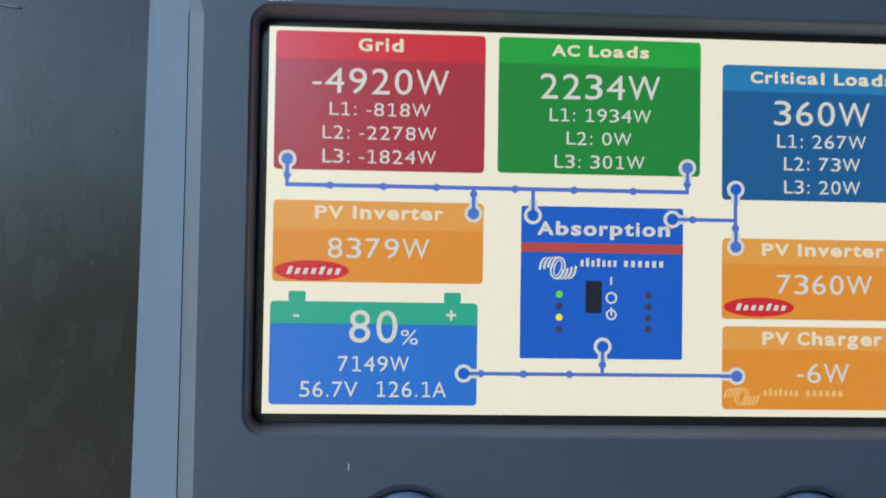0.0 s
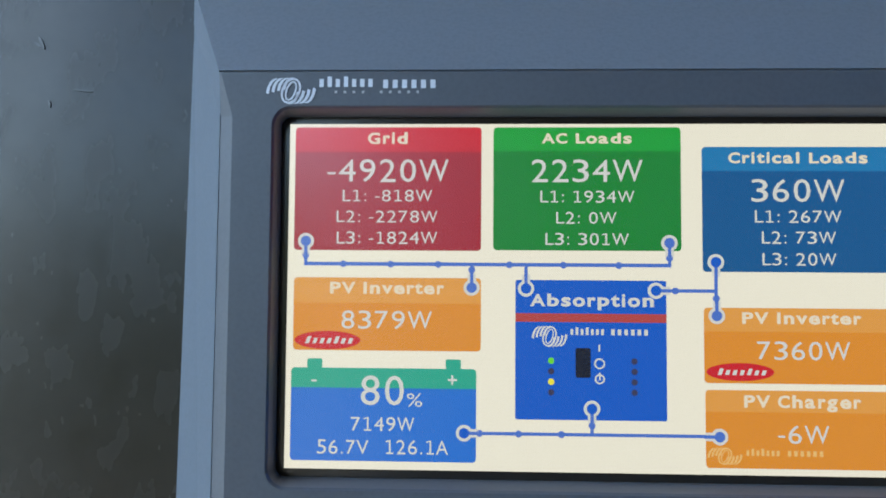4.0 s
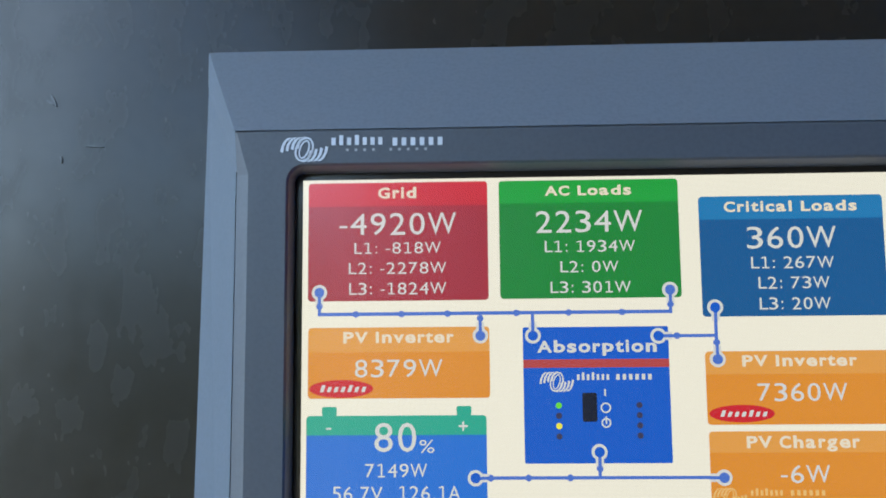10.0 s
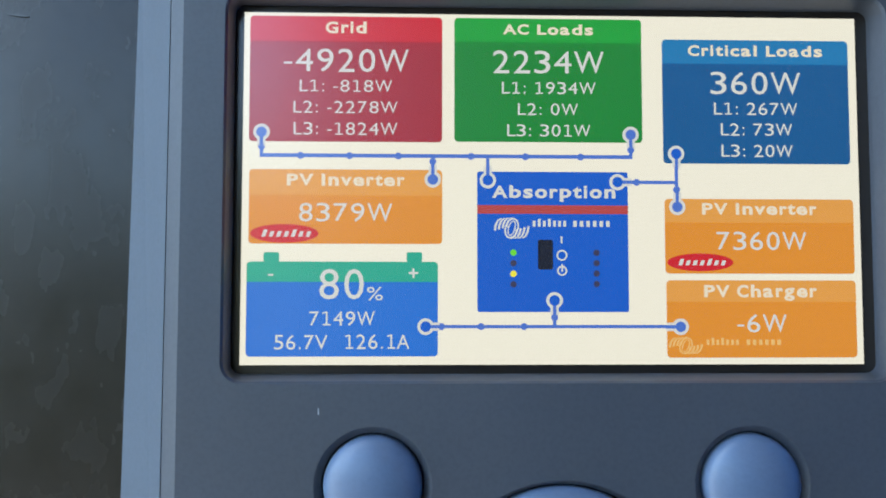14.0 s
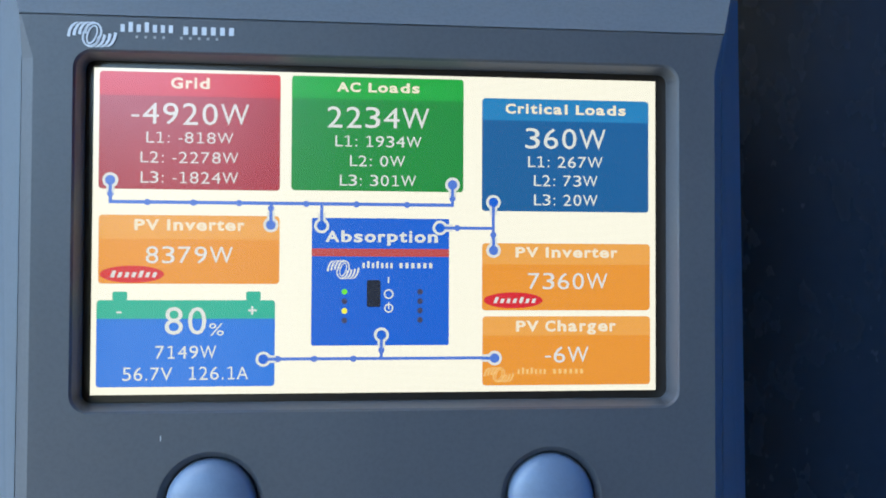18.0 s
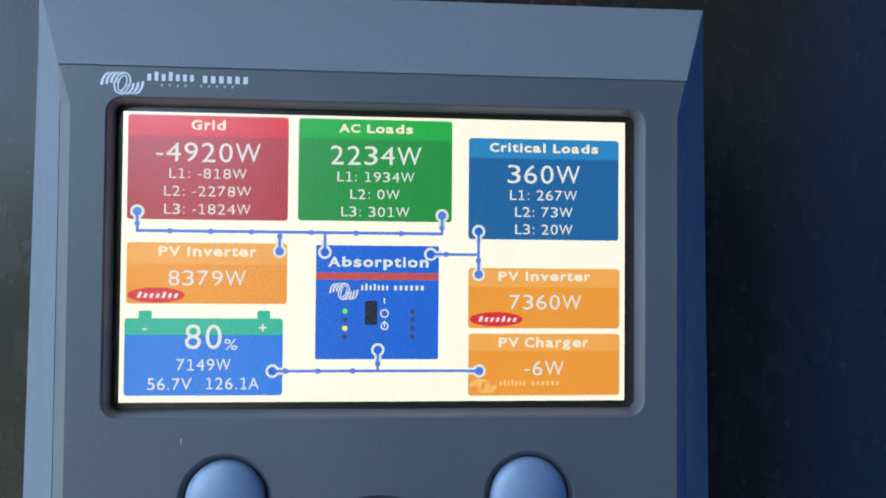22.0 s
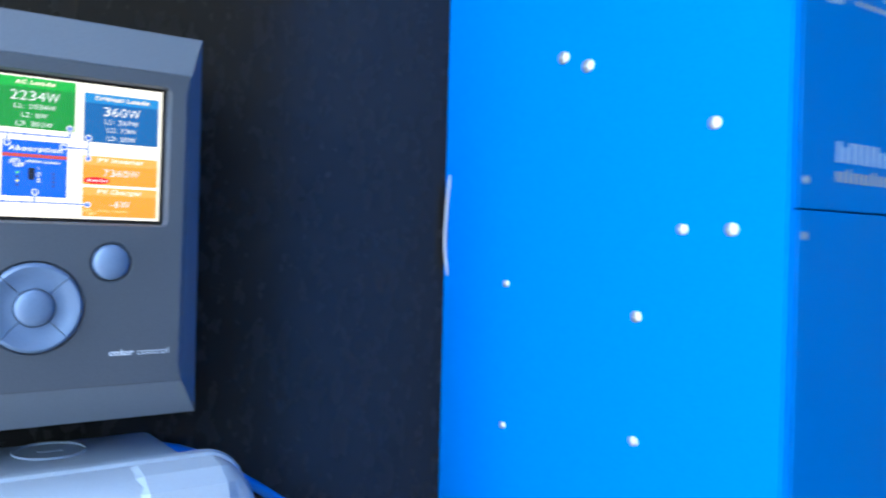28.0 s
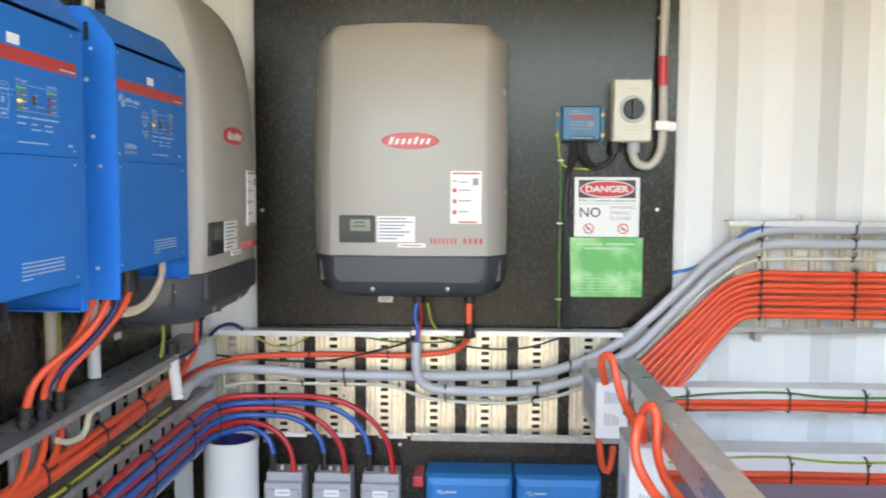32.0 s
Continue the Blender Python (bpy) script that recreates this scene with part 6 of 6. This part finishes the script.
# ---- white troughs with tied orange cables ----
for zt, d, hgt, zc in ((0.906, 0.076, 0.062, 0.863), (0.737, 0.100, 0.088, 0.671)):
    tr = empty("cable_trough", pose(X1, -1.75, zt), "white painted steel trough carrying orange cables", "cable trough", "cable troughs")
    bm = box(bmesh.new(), (-d, -0.53, -0.004), (0.0, 0.53, 0.0), 0.0)
    box(bm, (-d - 0.003, -0.53, -hgt), (-d, 0.53, 0.0))
    part("channel", bm, WHITE_STEEL, tr)
    part("lower_edge", box(bmesh.new(), (-d - 0.016, -0.53, -hgt - 0.003), (-d, 0.53, -hgt), 0.0008), WHITE_STEEL, tr)
    rc = 0.0077 if zt > 0.8 else 0.0095
    for k in range(2):
        zk = zc + rc * (1 - 2 * k)
        cable("battery_feeder", [(X1 - d - 0.016, -1.20, zk - 0.002), (X1 - d - 0.016, -1.45, zk), (X1 - d - 0.016, -1.62, zk + 0.002), (X1 - d - 0.016, -1.80, zk), (X1 - d - 0.016, -2.24, zk - 0.002)], rc, ORANGE, "orange cable tied to white trough", group="trough cables")
    cable("earth_wire", [(X1 - d - 0.008, -1.28, zt - 0.030), (X1 - d - 0.008, -1.40, zt - 0.016), (X1 - d - 0.008, -1.58, zt - 0.010), (X1 - d - 0.008, -1.76, zt - 0.022), (X1 - d - 0.008, -2.2, zt - 0.012)], 0.0034, GREEN_W if zt > 0.8 else YELLOW_W, "green earth wire lying on trough")


def tie(p, size, axis, label="black cable tie round cables"):
    """A flat loop with its lock and tail; p its middle, size across and deep, axis the way the cables run."""
    p = Vector(p)
    a, b = size
    u, v = {"y": (Vector((0, 0, 1)), Vector((1, 0, 0))), "x": (Vector((0, 0, 1)), Vector((0, 1, 0))), "z": (Vector((0, 1, 0)), Vector((1, 0, 0)))}[axis]
    w = u.cross(v)
    bm = bmesh.new()
    n = 16
    rows = []
    for s, h in ((1.0, -0.0022), (1.0, 0.0022), (0.9, 0.0022), (0.9, -0.0022), (1.0, -0.0022)):
        rows.append([p + u * (a * s * math.cos(2 * math.pi * k / n)) + v * (b * s * math.sin(2 * math.pi * k / n)) + w * h for k in range(n)])
    loft(bm, rows, (False, False))
    q = p + u * (a * 0.6) - v * (b * 0.9)
    tube_mesh(bm, [q, q - v * 0.010 + u * 0.004, q - v * 0.016 + u * 0.012], 0.0014, 5, 0.006)
    box(bm, q - Vector((0.003, 0.003, 0.003)), q + Vector((0.003, 0.003, 0.003)))
    return tagged(part("cable_tie", bm, BLACK), label, "cable tie", "cable ties")


for y in (-0.40, -0.86, -1.02):
    tie((C, y, (0.926, 0.928, 0.955)[(-0.40, -0.86, -1.02).index(y)]), (0.017, 0.017), "y")
for y, z in ((-0.68, 0.888), (-0.93, 0.891), (-1.10, 0.966)):
    tie((2.06, y, z), (0.017, 0.017), "y")
for y in (-0.28, -0.40, -0.55, -0.68, -0.92):
    tie((2.09, y, 0.892 if y > -0.56 else 0.853), (0.007, 0.008), "y")
for y, z in ((-0.30, 0.976), (-0.52, 0.977)):
    tie((2.09, y, z), (0.011, 0.012), "y")
tie((2.055, -0.21, 0.842), (0.034, 0.016), "y"), tie((2.055, -0.13, 0.82), (0.055, 0.02), "y")
for y in (-1.53, -1.78, -2.0):
    for za, zb in ((1.2065, 0), (1.174, 0), (1.1415, 0), (1.1065, 0)):
        tie((2.083, y, za), (0.021, 0.013), "y")
    tie((2.095, y, 1.334), (0.017, 0.017), "y"), tie((2.095, y, 1.294), (0.017, 0.017), "y"), tie((2.10, y, 1.253), (0.008, 0.008), "y")
for y in (-1.33, -1.60, -1.80):
    tie((X1 - 0.084, y, 0.874), (0.034, 0.022), "y"), tie((X1 - 0.108, y, 0.688), (0.044, 0.026), "y")
for x in (0.72, 0.95, 1.17, 1.40, 1.60):
    tie((x, -0.020, 0.941), (0.036, 0.018), "x")
    tie((x + 0.06, -0.030, 0.906), (0.010, 0.010), "x")
for x in (1.05, 1.30, 1.55, 1.80, 1.95):
    tie((x, -0.058 if x < 1.9 else -0.075, 0.82), (0.058, 0.017), "x")

# ---- battery rack on the right ----
rack = empty("rack_rail", pose(0.55, -1.117, 1.006), "brushed stainless steel angle rail over batteries", "rail")
bm = bmesh.new()
loft(bm, [[(x, y, z) for y, z in ((0, 0), (-0.057, 0), (-0.057, -0.003), (-0.003, -0.003), (-0.003, -0.058), (0, -0.058))] for x in (0, 1.39)])
bmesh.ops.bevel(bm, geom=[e for e in bm.edges if e.calc_length() > 1], offset=0.0008, segments=2, affect="EDGES")
part("angle", bm, STAINLESS, rack)
part("end_screw", screw_mesh(bmesh.new(), (1.365, -0.018, 0.0), (0, 0, 1), 0.006), STEEL, rack, smooth=True)
for x0, x1, y0, z0, z1 in ((1.72, 1.96, -1.040, 0.862, 1.002), (1.42, 1.53, -1.062, 0.62, 0.945), (1.05, 1.36, -1.085, 0.40, 0.82)):
    bat = empty("battery_module", pose(x0, y0, z0), "white battery module case with vent slots under rail", "battery", "battery modules")
    h = z1 - z0
    part("case", box(bmesh.new(), (0, -0.075, 0), (x1 - x0, 0, h), 0.004), MODULE, bat)
    part("cap", box(bmesh.new(), (-0.006, -0.050, h - 0.006), (0.10, 0.003, h + 0.006), 0.002), BREAKER, bat, "grey terminal cap")
    for r in range(2):
        for k in range(5):
            part("vent_slot", box(bmesh.new(), (-0.0008, -0.052 + 0.007 * k, h * 0.60 - 0.052 * r), (0.001, -0.049 + 0.007 * k, h * 0.60 - 0.052 * r + 0.022 + 0.002 * k)), INK, bat)
    part("side_label", box(bmesh.new(), (0.03, -0.001, h * 0.2), (x1 - x0 - 0.03, 0.0008, h * 0.75), 0.0), BOX_GREY, bat)
    part("socket", box(bmesh.new(), (-0.0012, -0.071, h * 0.42), (0.001, -0.062, h * 0.66)), BLACK, bat)
cable("battery_link", [(1.70, -1.058, 1.00), (1.675, -1.044, 1.040), (1.66, -1.044, 1.066), (1.65, -1.056, 1.074), (1.64, -1.066, 1.055), (1.63, -1.072, 1.020), (1.61, -1.082, 0.985), (1.57, -1.090, 0.960), (1.50, -1.115, 0.935)], 0.0088, ORANGE, "orange battery link cable looped at module", group="battery links", sides=12)
cable("battery_link", [(1.45, -1.085, 0.930), (1.42, -1.082, 0.995), (1.40, -1.092, 1.028), (1.39, -1.103, 1.022), (1.385, -1.107, 0.990), (1.37, -1.104, 0.950), (1.33, -1.110, 0.912), (1.27, -1.128, 0.890), (1.20, -1.16, 0.875)], 0.0092, ORANGE, "orange battery link cable looped over module", group="battery links", sides=12)
cable("battery_link", [(1.43, -1.090, 0.940), (1.37, -1.074, 1.008), (1.34, -1.060, 1.005), (1.33, -1.054, 0.975), (1.32, -1.058, 0.940), (1.30, -1.072, 0.912), (1.26, -1.090, 0.892), (1.20, -1.12, 0.885)], 0.0092, ORANGE, "orange battery link cable looped over module", group="battery links", sides=12)
cable("battery_link", [(1.98, -1.080, 0.83), (1.985, -1.092, 0.76), (1.99, -1.100, 0.705), (1.99, -1.115, 0.690), (1.99, -1.125, 0.72), (1.99, -1.128, 0.76)], 0.0085, ORANGE, "orange cable hanging below module", group="battery links")
case = tagged(block("battery_case", (1.00, -2.10, 0.0), (1.90, -1.26, 0.700), PURPLE, bevel=0.006), "purple-grey battery case low behind rail", "battery")
part("case_label", box(bmesh.new(), (1.35, -1.62, 0.7005), (1.78, -1.40, 0.7015)), MODULE, None)
bpy.data.objects["case_label"].parent = case

# ---- loose cables near the control panel ----
cable("network_cable", [(0.060, 0.026, 1.366), (0.085, 0.036, 1.357), (0.117, 0.040, 1.337), (0.145, 0.040, 1.317), (0.172, 0.040, 1.297), (0.205, 0.041, 1.281), (0.235, 0.042, 1.274), (0.262, 0.042, 1.276)], 0.0030, LAN, "blue network cable hanging between box and inverter", step=0.008)
cable("black_cable", [(0.078, 0.030, 1.335), (0.100, 0.040, 1.315), (0.125, 0.042, 1.28), (0.150, 0.043, 1.235), (0.17, 0.044, 1.15)], 0.0022, BLACK, "thin black cable hanging behind junction box", step=0.008)
# thin pale arc beside the back edge of the first inverter
cable("white_cable", [(0.2530, 0.044, 1.522), (0.2490, 0.045, 1.505), (0.2474, 0.046, 1.480), (0.2478, 0.046, 1.456), (0.2530, 0.044, 1.434)], 0.0010, CONDUIT, "thin pale curved strip behind edge of blue inverter", step=0.008)
# white pieces along the lower edge of the first end tray
for y0, y1 in ((0.035, 0.118), (0.178, 0.262), (0.322, 0.402), (0.470, 0.548)):
    part("tray_tab", box(bmesh.new(), (y0, -0.008, 0.002), (y1, 0.003, 0.0075), 0.0015), PAPER, end_tray, "bright white piece along lower tray edge")
